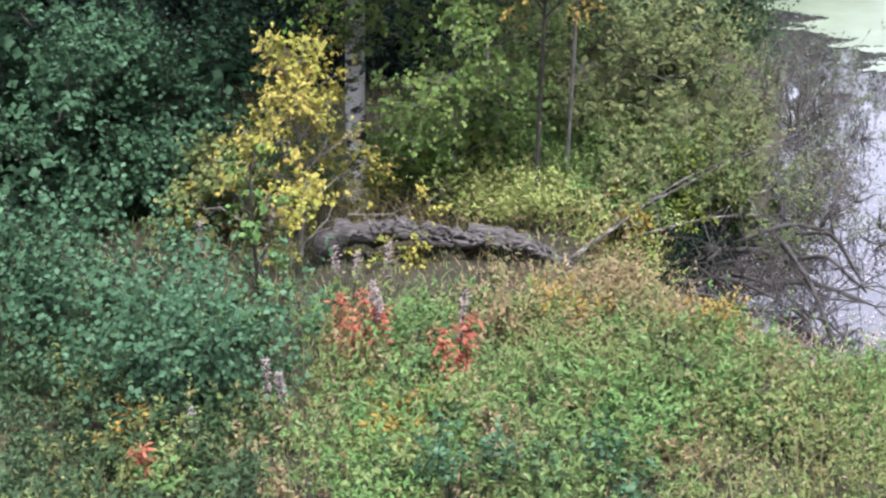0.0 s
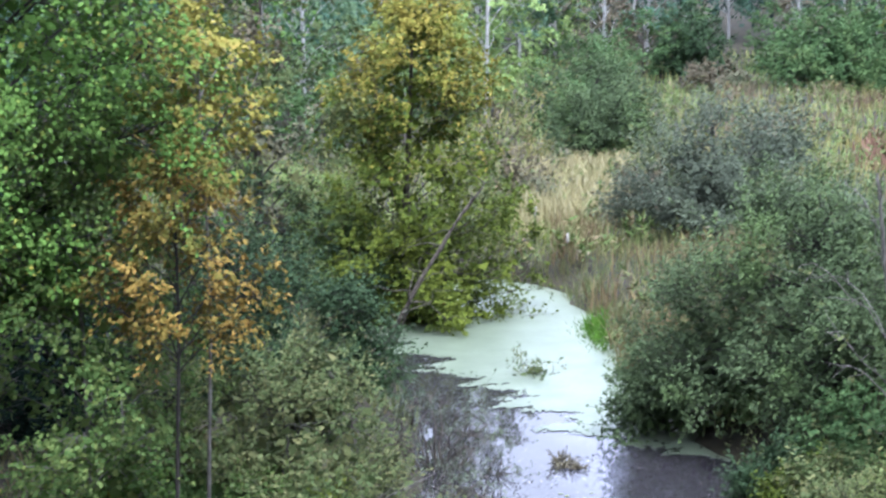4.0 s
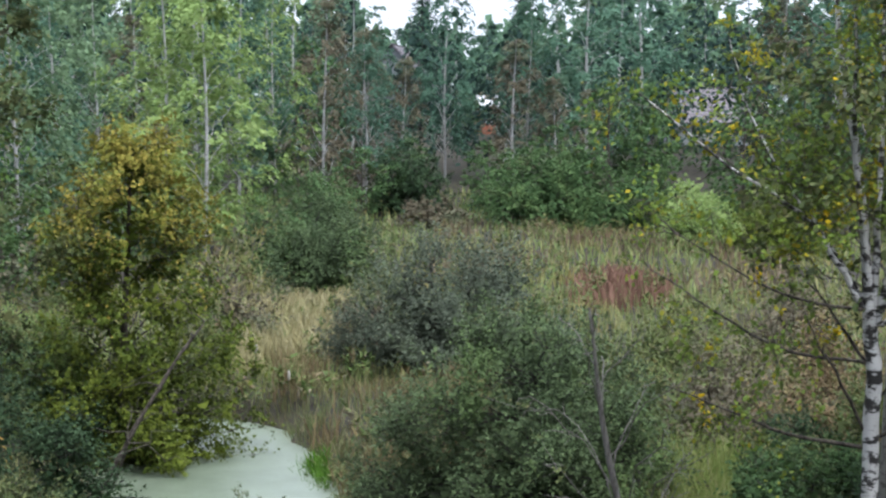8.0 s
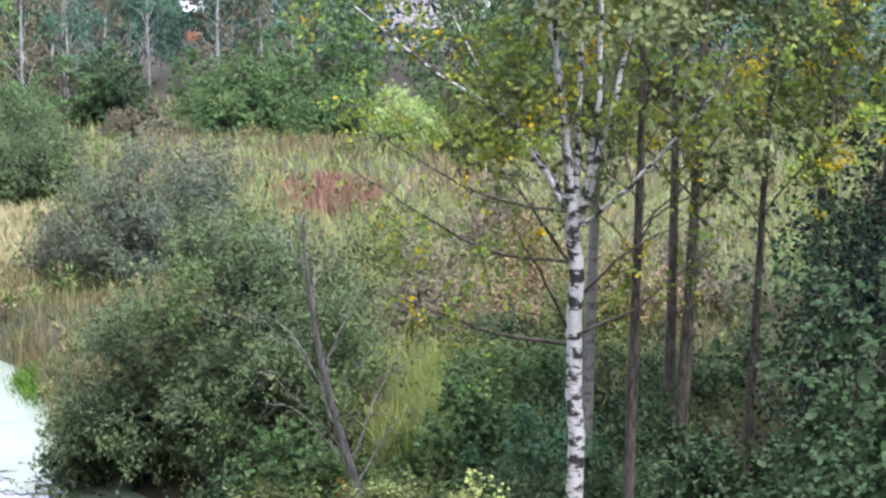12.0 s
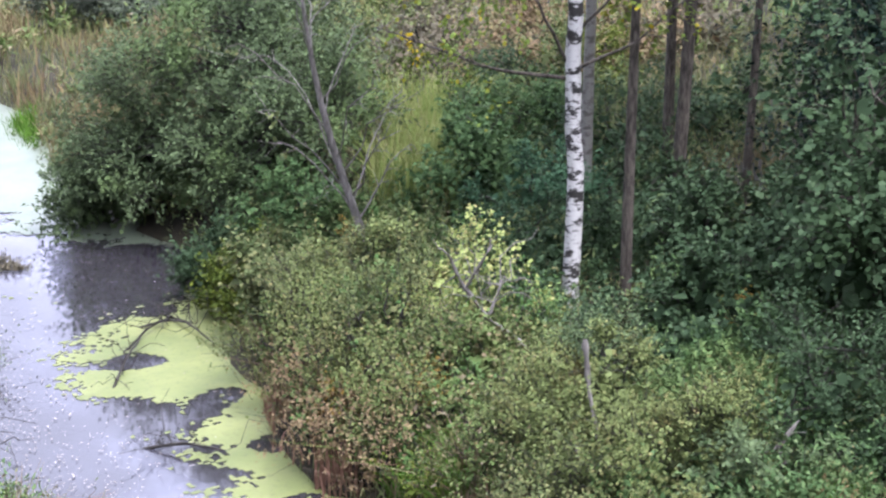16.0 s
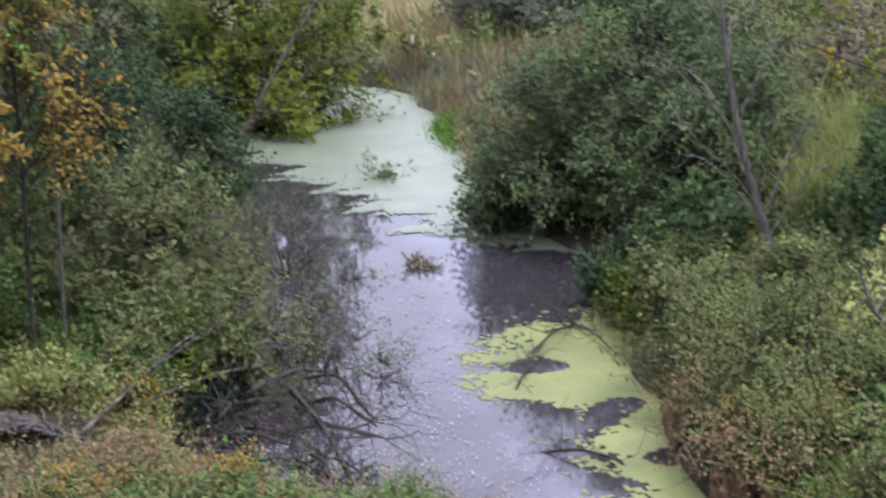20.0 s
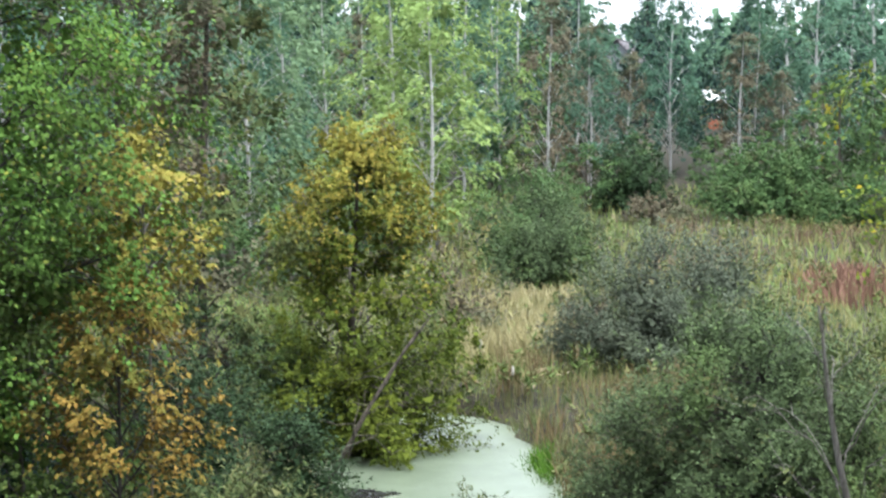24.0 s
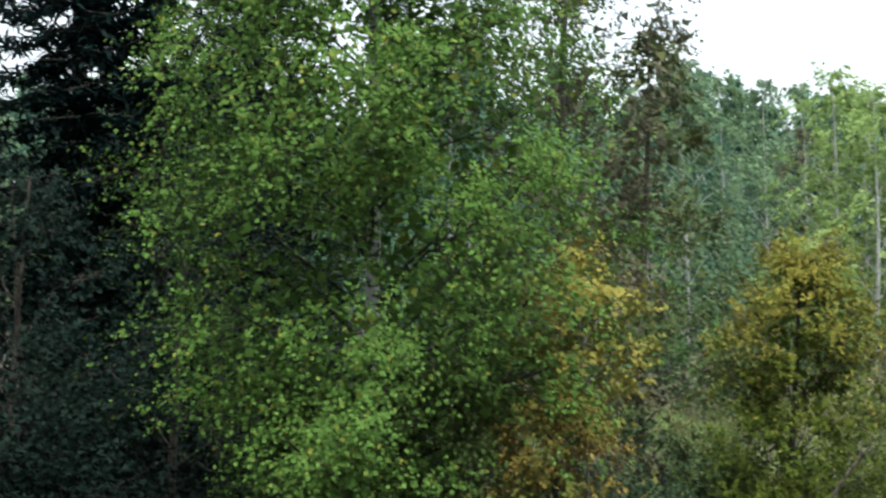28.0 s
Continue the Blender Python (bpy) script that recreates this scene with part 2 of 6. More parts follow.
LEAF = {
    "birch": leaf_material("birch_leaves", [(0.0, (0.06, 0.12, 0.022)), (0.5, (0.15, 0.25, 0.05)), (0.9, (0.25, 0.36, 0.08)), (1.0, (0.62, 0.52, 0.1))], (0.28, 0.37, 0.09), 1.4, 0.5, 0.2),
    "birch_gold": leaf_material("turning_birch_leaves", [(0.0, (0.14, 0.22, 0.05)), (0.6, (0.28, 0.38, 0.08)), (0.94, (0.45, 0.48, 0.1)), (1.0, (0.95, 0.7, 0.08))], (1.0, 0.72, 0.07), 1.5, 0.9, 0.4, start=0.53),
    "light_birch": leaf_material("light_birch_leaves", [(0.0, (0.1, 0.16, 0.04)), (0.6, (0.24, 0.32, 0.09)), (1.0, (0.46, 0.44, 0.12))], (0.34, 0.37, 0.11), 1.3, 0.6, 0.4),
    "lime": leaf_material("pale_birch_leaves", [(0.0, (0.34, 0.42, 0.12)), (0.7, (0.56, 0.65, 0.2)), (1.0, (0.7, 0.66, 0.23))], (0.6, 0.66, 0.21), 0.5, 0.6, 0.42),
    "yellow": leaf_material("yellow_leaves", [(0.0, (0.26, 0.3, 0.06)), (0.5, (0.5, 0.5, 0.11)), (0.9, (0.64, 0.54, 0.14)), (1.0, (0.55, 0.3, 0.1))], (0.36, 0.4, 0.08), 1.6, 0.6),
    "orange": leaf_material("orange_brown_leaves", [(0.0, (0.24, 0.2, 0.05)), (0.5, (0.46, 0.33, 0.085)), (1.0, (0.62, 0.38, 0.11))], (0.28, 0.3, 0.07), 1.4, 0.7),
    "gold_top": leaf_material("golden_alder_leaves", [(0.0, (0.24, 0.24, 0.05)), (0.6, (0.48, 0.43, 0.095)), (1.0, (0.66, 0.5, 0.12))], (0.36, 0.38, 0.08), 0.9, 0.7),
    "alder": leaf_material("alder_leaves", [(0.0, (0.05, 0.07, 0.014)), (0.5, (0.15, 0.175, 0.034)), (1.0, (0.32, 0.32, 0.06))], (0.3, 0.31, 0.055), 0.9, 0.75),
    "olive": leaf_material("olive_willow_leaves", [(0.0, (0.07, 0.08, 0.026)), (0.5, (0.2, 0.215, 0.075)), (1.0, (0.4, 0.39, 0.15))], (0.14, 0.19, 0.06), 1.1, 0.7),
    "blue": leaf_material("blue_green_willow_leaves", [(0.0, (0.03, 0.06, 0.024)), (0.6, (0.1, 0.17, 0.072)), (1.0, (0.23, 0.33, 0.155))], (0.06, 0.105, 0.04), 1.5, 0.6),
    # green taken near black: the wood's edge shade is in the leaf colour
    "dark": leaf_material("shade_dark_green_leaves", [(0.0, (0.006, 0.013, 0.007)), (0.7, (0.018, 0.032, 0.018)), (1.0, (0.045, 0.065, 0.036))], (0.014, 0.024, 0.012), 0.8, 0.6, 0.1),
    "deep": leaf_material("deep_green_leaves", [(0.0, (0.03, 0.048, 0.018)), (0.6, (0.085, 0.12, 0.048)), (1.0, (0.19, 0.235, 0.1))], (0.075, 0.11, 0.035), 0.8, 0.6),
    "broad": leaf_material("broad_green_leaves", [(0.0, (0.06, 0.1, 0.035)), (0.7, (0.16, 0.23, 0.075)), (1.0, (0.28, 0.34, 0.12))], (0.2, 0.24, 0.07), 0.6, 0.6),
    "willow": leaf_material("grey_green_willow_leaves", [(0.0, (0.055, 0.072, 0.028)), (0.5, (0.165, 0.195, 0.078)), (1.0, (0.31, 0.36, 0.14))], (0.23, 0.29, 0.085), 0.6, 0.75),
    "grey": leaf_material("grey_willow_leaves", [(0.0, (0.08, 0.085, 0.045)), (0.5, (0.18, 0.185, 0.1)), (1.0, (0.32, 0.32, 0.18))], (0.24, 0.25, 0.12), 0.6, 0.7),
    "shrub": leaf_material("mixed_shrub_leaves", [(0.0, (0.06, 0.075, 0.02)), (0.5, (0.18, 0.2, 0.058)), (0.9, (0.32, 0.335, 0.11)), (1.0, (0.46, 0.4, 0.15))], (0.25, 0.2, 0.07), 1.1, 0.7),
    "brown": leaf_material("reddish_brown_leaves", [(0.0, (0.15, 0.15, 0.08)), (0.6, (0.27, 0.24, 0.13)), (1.0, (0.4, 0.32, 0.17))], (0.22, 0.25, 0.11), 0.3, 0.6),
    # paler, bluer leaves on the hill: haze mixed into their base colour
    "far": leaf_material("hazed_birch_leaves", [(0.0, (0.1, 0.16, 0.075)), (0.7, (0.26, 0.36, 0.17)), (1.0, (0.42, 0.47, 0.22))], (0.33, 0.4, 0.2), 0.25, 0.5, 0.35, each=((0.11, 0.19, 0.115), (0.2, 0.31, 0.165), (0.42, 0.48, 0.19))),
    # near-black green for unseen leaf belts and the painted shade of gaps
    "shade_dark": leaf_material("shade_dark_leaves", [(0.0, (0.02, 0.035, 0.022)), (0.7, (0.06, 0.09, 0.055)), (1.0, (0.12, 0.16, 0.09))], None, 1, 0, 0.1),
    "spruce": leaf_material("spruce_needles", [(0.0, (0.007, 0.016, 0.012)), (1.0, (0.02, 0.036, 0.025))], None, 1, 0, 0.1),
    # spruce green lightened for the hill: distance haze put into the colour
    "far_spruce": leaf_material("hazed_spruce_needles", [(0.0, (0.03, 0.055, 0.04)), (1.0, (0.07, 0.11, 0.075))], None, 1, 0, 0.1),
    "herb": leaf_material("herb_leaves", [(0.0, (0.06, 0.11, 0.03)), (0.45, (0.16, 0.235, 0.06)), (0.7, (0.3, 0.31, 0.1)), (0.88, (0.38, 0.26, 0.13)), (1.0, (0.55, 0.45, 0.3))], (0.34, 0.21, 0.1), 0.8, 0.7, start=0.53),
    "fire_red": leaf_material("red_willowherb_leaves", [(0.0, (0.38, 0.13, 0.07)), (0.6, (0.58, 0.2, 0.11)), (1.0, (0.6, 0.34, 0.16))], None),
    "fire_green": leaf_material("green_willowherb_leaves", [(0.0, (0.08, 0.16, 0.04)), (0.7, (0.2, 0.3, 0.085)), (1.0, (0.34, 0.38, 0.14))], (0.3, 0.3, 0.1), 1.3, 0.6),
    "fluff": leaf_material("seed_fluff", [(0.0, (0.4, 0.33, 0.23)), (1.0, (0.72, 0.62, 0.46))], None, 1, 0, 0.4, 0.9),
    "grass": leaf_material("meadow_grass", [(0.0, (0.09, 0.14, 0.035)), (0.5, (0.23, 0.28, 0.08)), (0.85, (0.4, 0.38, 0.16)), (1.0, (0.55, 0.48, 0.28))], (0.38, 0.28, 0.12), 0.3, 0.65, 0.3),
    "meadow": leaf_material("mixed_meadow_grass", [(0.0, (0.24, 0.29, 0.08)), (0.5, (0.46, 0.48, 0.16)), (1.0, (0.68, 0.6, 0.26))], (0.52, 0.41, 0.14), 0.22, 0.7, 0.3),
    "straw": leaf_material("straw_grass", [(0.0, (0.24, 0.2, 0.09)), (0.6, (0.4, 0.32, 0.17)), (1.0, (0.55, 0.45, 0.28))], (0.3, 0.19, 0.09), 0.35, 0.6),
    "pale_straw": leaf_material("pale_reeds", [(0.0, (0.45, 0.42, 0.16)), (0.6, (0.68, 0.62, 0.27)), (1.0, (0.84, 0.78, 0.42))], (0.58, 0.49, 0.2), 0.35, 0.4),
    "rust": leaf_material("rust_red_herbs", [(0.0, (0.26, 0.15, 0.085)), (1.0, (0.42, 0.26, 0.15))], None),
    "russet": leaf_material("russet_herb_leaves", [(0.0, (0.17, 0.12, 0.055)), (0.5, (0.34, 0.25, 0.11)), (0.85, (0.46, 0.35, 0.17)), (1.0, (0.46, 0.42, 0.14))], (0.26, 0.27, 0.09), 1.4, 0.7),
    "gold_sedge": leaf_material("yellow_green_sedge", [(0.0, (0.3, 0.35, 0.08)), (0.6, (0.5, 0.52, 0.15)), (1.0, (0.62, 0.55, 0.24))], None),
    "pale_yellow": leaf_material("pale_yellow_leaves", [(0.0, (0.34, 0.38, 0.1)), (0.6, (0.52, 0.53, 0.16)), (1.0, (0.66, 0.6, 0.24))], None),
    "fresh": leaf_material("fresh_green_sedge", [(0.0, (0.11, 0.22, 0.03)), (1.0, (0.22, 0.34, 0.06))], None),
    "fresh_lawn": leaf_material("lawn_grass", [(0.0, (0.3, 0.42, 0.14)), (1.0, (0.42, 0.55, 0.22))], None),
    "float": leaf_material("floating_leaves", [(0.0, (0.3, 0.27, 0.18)), (0.6, (0.6, 0.54, 0.38)), (1.0, (0.9, 0.85, 0.65))], None, 1, 0, 0.1),
}
SOIL = solid_material("soil_and_litter", (0.014, 0.012, 0.008), (0.042, 0.035, 0.02), 1.3, 1.0, 0.6)


def water_material():
    """Dark clear water along one bank, under a thin milky film along the other."""
    m, n, l = material("still_water")
    p = n.new("ShaderNodeBsdfPrincipled")
    c = n.new("ShaderNodeTexCoord")
    sep = n.new("ShaderNodeSeparateXYZ")
    l.new(c.outputs["Object"], sep.inputs["Vector"])
    line = n.new("ShaderNodeMath")
    line.operation = "MULTIPLY_ADD"
    line.inputs[1].default_value = -0.2
    l.new(sep.outputs["Y"], line.inputs[0])
    l.new(sep.outputs["X"], line.inputs[2])
    t = noise_node(n, l, 0.7, 6.0, 0.6, "Object", (1.0, 0.6, 1.0))
    edge = n.new("ShaderNodeMath")
    edge.operation = "MULTIPLY_ADD"
    edge.inputs[1].default_value = 3.0
    l.new(t.outputs["Fac"], edge.inputs[0])
    l.new(line.outputs["Value"], edge.inputs[2])
    film = n.new("ShaderNodeMapRange")
    film.interpolation_type = "SMOOTHSTEP"
    film.inputs["From Min"].default_value = 3.2
    film.inputs["From Max"].default_value = 4.9
    l.new(edge.outputs["Value"], film.inputs["Value"])
    beyond = n.new("ShaderNodeMath")
    beyond.operation = "SUBTRACT"
    beyond.inputs[1].default_value = 17.5
    l.new(sep.outputs["Y"], beyond.inputs[0])
    wide = n.new("ShaderNodeMath")
    wide.operation = "MAXIMUM"
    wide.inputs[1].default_value = 0.0
    l.new(beyond.outputs["Value"], wide.inputs[0])
    limit = n.new("ShaderNodeMath")
    limit.operation = "MULTIPLY_ADD"
    limit.inputs[1].default_value = 0.42
    l.new(wide.outputs["Value"], limit.inputs[0])
    inside = n.new("ShaderNodeMath")
    inside.operation = "SUBTRACT"
    l.new(t.outputs["Fac"], inside.inputs[0])
    l.new(sep.outputs["X"], inside.inputs[1])
    l.new(inside.outputs["Value"], limit.inputs[2])
    open_water = n.new("ShaderNodeMapRange")
    open_water.interpolation_type = "SMOOTHSTEP"
    open_water.inputs["From Min"].default_value = -5.5
    open_water.inputs["From Max"].default_value = -5.0
    l.new(limit.outputs["Value"], open_water.inputs["Value"])
    both = n.new("ShaderNodeMath")
    both.operation = "MULTIPLY"
    l.new(film.outputs["Result"], both.inputs[0])
    l.new(open_water.outputs["Result"], both.inputs[1])
    colour = mixed(n, l, both.outputs["Value"], (0.022, 0.021, 0.024), (0.07, 0.072, 0.094))
    l.new(colour, p.inputs["Base Color"])
    p.inputs["Roughness"].default_value = 0.03
    p.inputs["IOR"].default_value = 1.4
    b = n.new("ShaderNodeBump")
    b.inputs["Strength"].default_value = 0.05
    b.inputs["Distance"].default_value = 0.02
    t2 = noise_node(n, l, 3.0, 3.0)
    l.new(t2.outputs["Fac"], b.inputs["Height"])
    l.new(b.outputs["Normal"], p.inputs["Normal"])
    o = n.new("ShaderNodeOutputMaterial")
    l.new(p.outputs["BSDF"], o.inputs["Surface"])
    return m


def duckweed_material(name, a, b, rough):
    m, n, l = material(name)
    p = n.new("ShaderNodeBsdfPrincipled")
    t = noise_node(n, l, 1.4, 6.0)
    r = ramp_node(n, [(0.35, a), (0.65, b)])
    l.new(t.outputs["Fac"], r.inputs["Fac"])
    fine = noise_node(n, l, 14.0, 5.0, 0.7)
    spots = ramp_node(n, [(0.52, (0, 0, 0)), (0.68, (0.55, 0.55, 0.55))])
    l.new(fine.outputs["Fac"], spots.inputs["Fac"])
    l.new(mixed(n, l, spots.outputs["Color"], r.outputs["Color"], tuple(0.55 * v for v in a)), p.inputs["Base Color"])
    p.inputs["Roughness"].default_value = rough
    p.inputs["Specular IOR Level"].default_value = 0.6
    o = n.new("ShaderNodeOutputMaterial")
    l.new(p.outputs["BSDF"], o.inputs["Surface"])
    return m


WATER = water_material()
DUCKWEED = duckweed_material("duckweed", (0.072, 0.092, 0.02), (0.125, 0.142, 0.04), 0.6)
# duckweed with the sky's low-angle sheen painted into its base colour
DUCKWEED_SHEEN = duckweed_material("sheen_painted_duckweed", (0.085, 0.107, 0.073), (0.122, 0.148, 0.106), 0.4)


# ---- mesh helpers ----
def mesh_from(name, verts, quads, mat, tris=None, smooth=False):
    me = bpy.data.meshes.new(name)
    verts = np.asarray(verts, dtype=np.float32).reshape(-1, 3)
    quads = np.asarray(quads, dtype=np.int32).reshape(-1, 4)
    loops = quads.ravel()
    starts = np.arange(len(quads), dtype=np.int32) * 4
    if tris is not None and len(tris):
        tris = np.asarray(tris, dtype=np.int32).reshape(-1, 3)
        starts = np.concatenate([starts, len(loops) + np.arange(len(tris), dtype=np.int32) * 3])
        loops = np.concatenate([loops, tris.ravel()])
    me.vertices.add(len(verts))
    me.vertices.foreach_set("co", verts.ravel())
    me.loops.add(len(loops))
    me.loops.foreach_set("vertex_index", loops.astype(np.int32))
    me.polygons.add(len(starts))
    me.polygons.foreach_set("loop_start", starts.astype(np.int32))
    me.update(calc_edges=True)
    me.validate()
    if smooth:
        me.polygons.foreach_set("use_smooth", np.ones(len(me.polygons), dtype=bool))
    me.materials.append(mat)
    return me


def part(name, me, parent, label=""):
    ob = new(name, me)
    ob.parent = parent
    return tagged(ob, label) if label else ob


def thing(name, place, label, category, group="", kind=""):
    ob = new(name)
    ob.location = place
    ob.empty_display_size = 0.2
    return tagged(ob, label, category, group, kind)


class Shape:
    """Gathers tubes and quads of one mesh."""

    def __init__(self):
        self.v, self.q, self.n = [], [], 0

    def add(self, v, q):
        self.v.append(np.asarray(v, dtype=float))
        self.q.append(np.asarray(q, dtype=int) + self.n)
        self.n += len(v)

    def tube(self, pts, radii, sides=5, rough=0.0, rng=None):
        pts = np.asarray(pts, dtype=float)
        k = len(pts)
        tang = np.gradient(pts, axis=0)
        tang /= np.linalg.norm(tang, axis=1)[:, None] + 1e-9
        ref = np.array([0.0, 0.0, 1.0]) if abs(tang[0, 2]) < 0.9 else np.array([1.0, 0.0, 0.0])
        a = np.cross(tang, ref)
        a /= np.linalg.norm(a, axis=1)[:, None] + 1e-9
        b = np.cross(tang, a)
        ang = np.arange(sides) * 2 * np.pi / sides
        r = np.asarray(radii, dtype=float)[:, None] * np.ones((k, sides))
        if rough:
            r = r * (1 + rough * rng.standard_normal((1, sides)) + 0.5 * rough * rng.standard_normal((k, sides)))
        ring = pts[:, None] + r[..., None] * (a[:, None] * np.cos(ang)[None, :, None] + b[:, None] * np.sin(ang)[None, :, None])
        i = np.arange(k - 1)[:, None] * sides
        j = np.arange(sides)[None]
        j2 = (j + 1) % sides
        q = np.stack([i + j, i + j2, i + sides + j2, i + sides + j], -1).reshape(-1, 4)
        v = ring.reshape(-1, 3)
        self.add(v, q)

    def sticks(self, a, b, ra, rb):
        """Many thin three-sided twigs at once, from points a to b."""
        a, b = np.asarray(a, dtype=float), np.asarray(b, dtype=float)
        m = len(a)
        if not m:
            return
        t = b - a
        t /= np.linalg.norm(t, axis=1)[:, None] + 1e-9
        u = np.cross(t, np.array([0.3, 0.2, 0.93]))
        u /= np.linalg.norm(u, axis=1)[:, None] + 1e-9
        w = np.cross(t, u)
        vs = []
        for p, r in ((a, ra), (b, rb)):
            for k in range(3):
                c, s = math.cos(k * 2.0944), math.sin(k * 2.0944)
                vs.append(p + (u * c + w * s) * r)
        v = np.stack(vs, 1).reshape(-1, 3)
        base = np.arange(m)[:, None, None] * 6
        q = base + np.array([[0, 1, 4, 3], [1, 2, 5, 4], [2, 0, 3, 5]])[None]
        self.add(v, q.reshape(-1, 4))

    def mesh(self, name, mat, smooth=True):
        return mesh_from(name, np.concatenate(self.v), np.concatenate(self.q), mat, None, smooth)


def unit(v):
    return v / (np.linalg.norm(v, axis=1)[:, None] + 1e-9)


def leaf_shapes(rng, pos, length, aspect=0.6, hang=0.3, face=None, loose=0.5, along=None, cheap=False):
    """Pointed leaves at pos. face: the way each one turns its upper side; along: the twig it grows from; hang tips it down."""
    m = len(pos)
    if face is None:
        face = np.tile(np.array([[0.0, 0.0, 1.0]]), (m, 1))
    nrm = unit(face + rng.standard_normal((m, 3)) * loose)
    d = rng.standard_normal((m, 3)) if along is None else along + rng.standard_normal((m, 3)) * 0.45
    d[:, 2] -= hang * (2 if along is None else 1)
    d = unit(d - nrm * (d * nrm).sum(1)[:, None])
    s = np.cross(nrm, d)
    ln = length * rng.uniform(0.6, 1.3, m)[:, None]
    up = nrm * ln * 0.1
    w = s * ln * aspect
    if cheap:
        v = np.stack([pos - d * ln * 0.1 + w * 0.5, pos + d * ln + up, pos + d * ln * 0.1 - w * 0.6], 1)
        return v.reshape(-1, 3), np.arange(m * 3).reshape(-1, 3)
    v = np.stack([pos - w * 0.16, pos + d * ln * 0.36 + w * 0.55 + up, pos + d * ln + w * 0.16, pos + d * ln * 0.64 - w * 0.55 + up], 1)
    return v.reshape(-1, 3), np.arange(m * 4).reshape(-1, 4)


def leaf_mesh(name, rng, pos, mat, length, aspect=0.6, hang=0.3, face=None, loose=0.5, along=None, cheap=False):
    v, q = leaf_shapes(rng, pos, length, aspect, hang, face, loose, along, cheap)
    if cheap:
        return mesh_from(name, v, np.zeros((0, 4), dtype=int), mat, q)
    return mesh_from(name, v, q, mat)


def leaf_cover(name, rng, pos, mat, size, aspect, hang, face, along, cheap, inner):
    """The outer leaves, and larger overlapping ones deep inside that close the crown."""
    v, q = leaf_shapes(rng, pos, size, aspect, hang, face, 0.5, along, cheap)
    v2, q2 = leaf_shapes(rng, inner, size * 2.3, min(0.9, aspect * 1.4), 0.2, None, 0.8, None, cheap)
    v, q = np.concatenate([v, v2]), np.concatenate([q, q2 + len(v)])
    return mesh_from(name, v, np.zeros((0, 4), dtype=int), mat, q) if cheap else mesh_from(name, v, q, mat)


def sprays(rng, centres, out, total, radius, hang=0.0, squash=0.7, rise=0.45, per=10):
    """Leaves along many short twigs that grow outwards from the centres.
    Gives the leaves' places, the ways they face and grow, and the twigs' two ends."""
    m = len(centres)
    size = 0.45 + 1.1 * rng.uniform(0, 1, m) ** 1.5
    n = max(4, total // per)
    k = rng.choice(m, n, p=size ** 2 / (size ** 2).sum())
    start = centres[k] + rng.standard_normal((n, 3)) * (radius * size[k] * 0.22)[:, None]
    way = rng.standard_normal((n, 3)) * 0.62 + out[k] * 0.85 + np.array([0, 0, rise])
    way[:, 2] *= squash + 0.3
    way = unit(way)
    ln = radius * size[k] * rng.uniform(0.7, 1.45, n)
    j = rng.integers(0, n, total)
    u = rng.uniform(0.08, 1.0, total)
    drop = 1.6 * hang
    pos = start[j] + way[j] * (ln[j] * u)[:, None] + rng.standard_normal((total, 3)) * (0.13 * ln[j] * (1.15 - u))[:, None]
    pos[:, 2] -= drop * u * u * rng.uniform(0.6, 1.4, n)[j]
    grow = way[j] + np.array([0, 0, -1.0]) * (min(1.5, 3 * drop) * u)[:, None]
    face = unit(out[k][j] * 0.7 + way[j] * 0.25 + rng.standard_normal((total, 3)) * 0.2 + np.array([0, 0, 0.55]))
    tip = start + way * (ln * 0.92)[:, None]
    tip[:, 2] -= drop
    return pos, face, unit(grow), start, tip


# ---- plan ----
def polar(az, d):
    return d * math.sin(radians(az)), d * math.cos(radians(az))


POND = [polar(a, d) for a, d in (
    (9.0, 37.6), (11.5, 38.2), (14.6, 37.8), (16.8, 36.5), (17.6, 34.0), (18.4, 31.4), (18.9, 28.6), (19.4, 26.4), (20.8, 25.0), (22.8, 23.0), (24.4, 20.6), (24.8, 19.1),
    (25.6, 17.5), (26.4, 15.5), (28.0, 14.3), (31.4, 14.0), (34.0, 12.0), (31.0, 9.5), (24.0, 9.5), (21.5, 12.2), (19.4, 13.4), (16.6, 13.5),
    (14.0, 13.6), (11.6, 13.7), (9.6, 14.6), (8.6, 15.6), (10.2, 16.8), (11.4, 19.2), (11.8, 24.0), (10.8, 30.0), (9.2, 34.0))]


def pond_distance(x, y):
    """Metres from the pond's edge; minus on the water."""
    x, y = np.asarray(x, dtype=float), np.asarray(y, dtype=float)
    best, inside = np.full(x.shape, 1e9), np.zeros(x.shape, dtype=bool)
    for (ax, ay), (bx, by) in zip(POND, POND[1:] + POND[:1]):
        ex, ey = bx - ax, by - ay
        t = np.clip(((x - ax) * ex + (y - ay) * ey) / (ex * ex + ey * ey), 0, 1)
        best = np.minimum(best, np.hypot(x - ax - t * ex, y - ay - t * ey))
        cross = (ay > y) != (by > y)
        xi = ax + (y - ay) * ex / (ey if abs(ey) > 1e-9 else 1e-9)
        inside ^= cross & (x < xi)
    return np.where(inside, -best, best)


def wave(x, y, s):
    return (np.sin(x * s + 1.3 * np.sin(y * s * 0.7 + 0.5)) + np.sin(y * s * 1.1 + 1.7 * np.sin(x * s * 0.6 + 2.1))) * 0.5


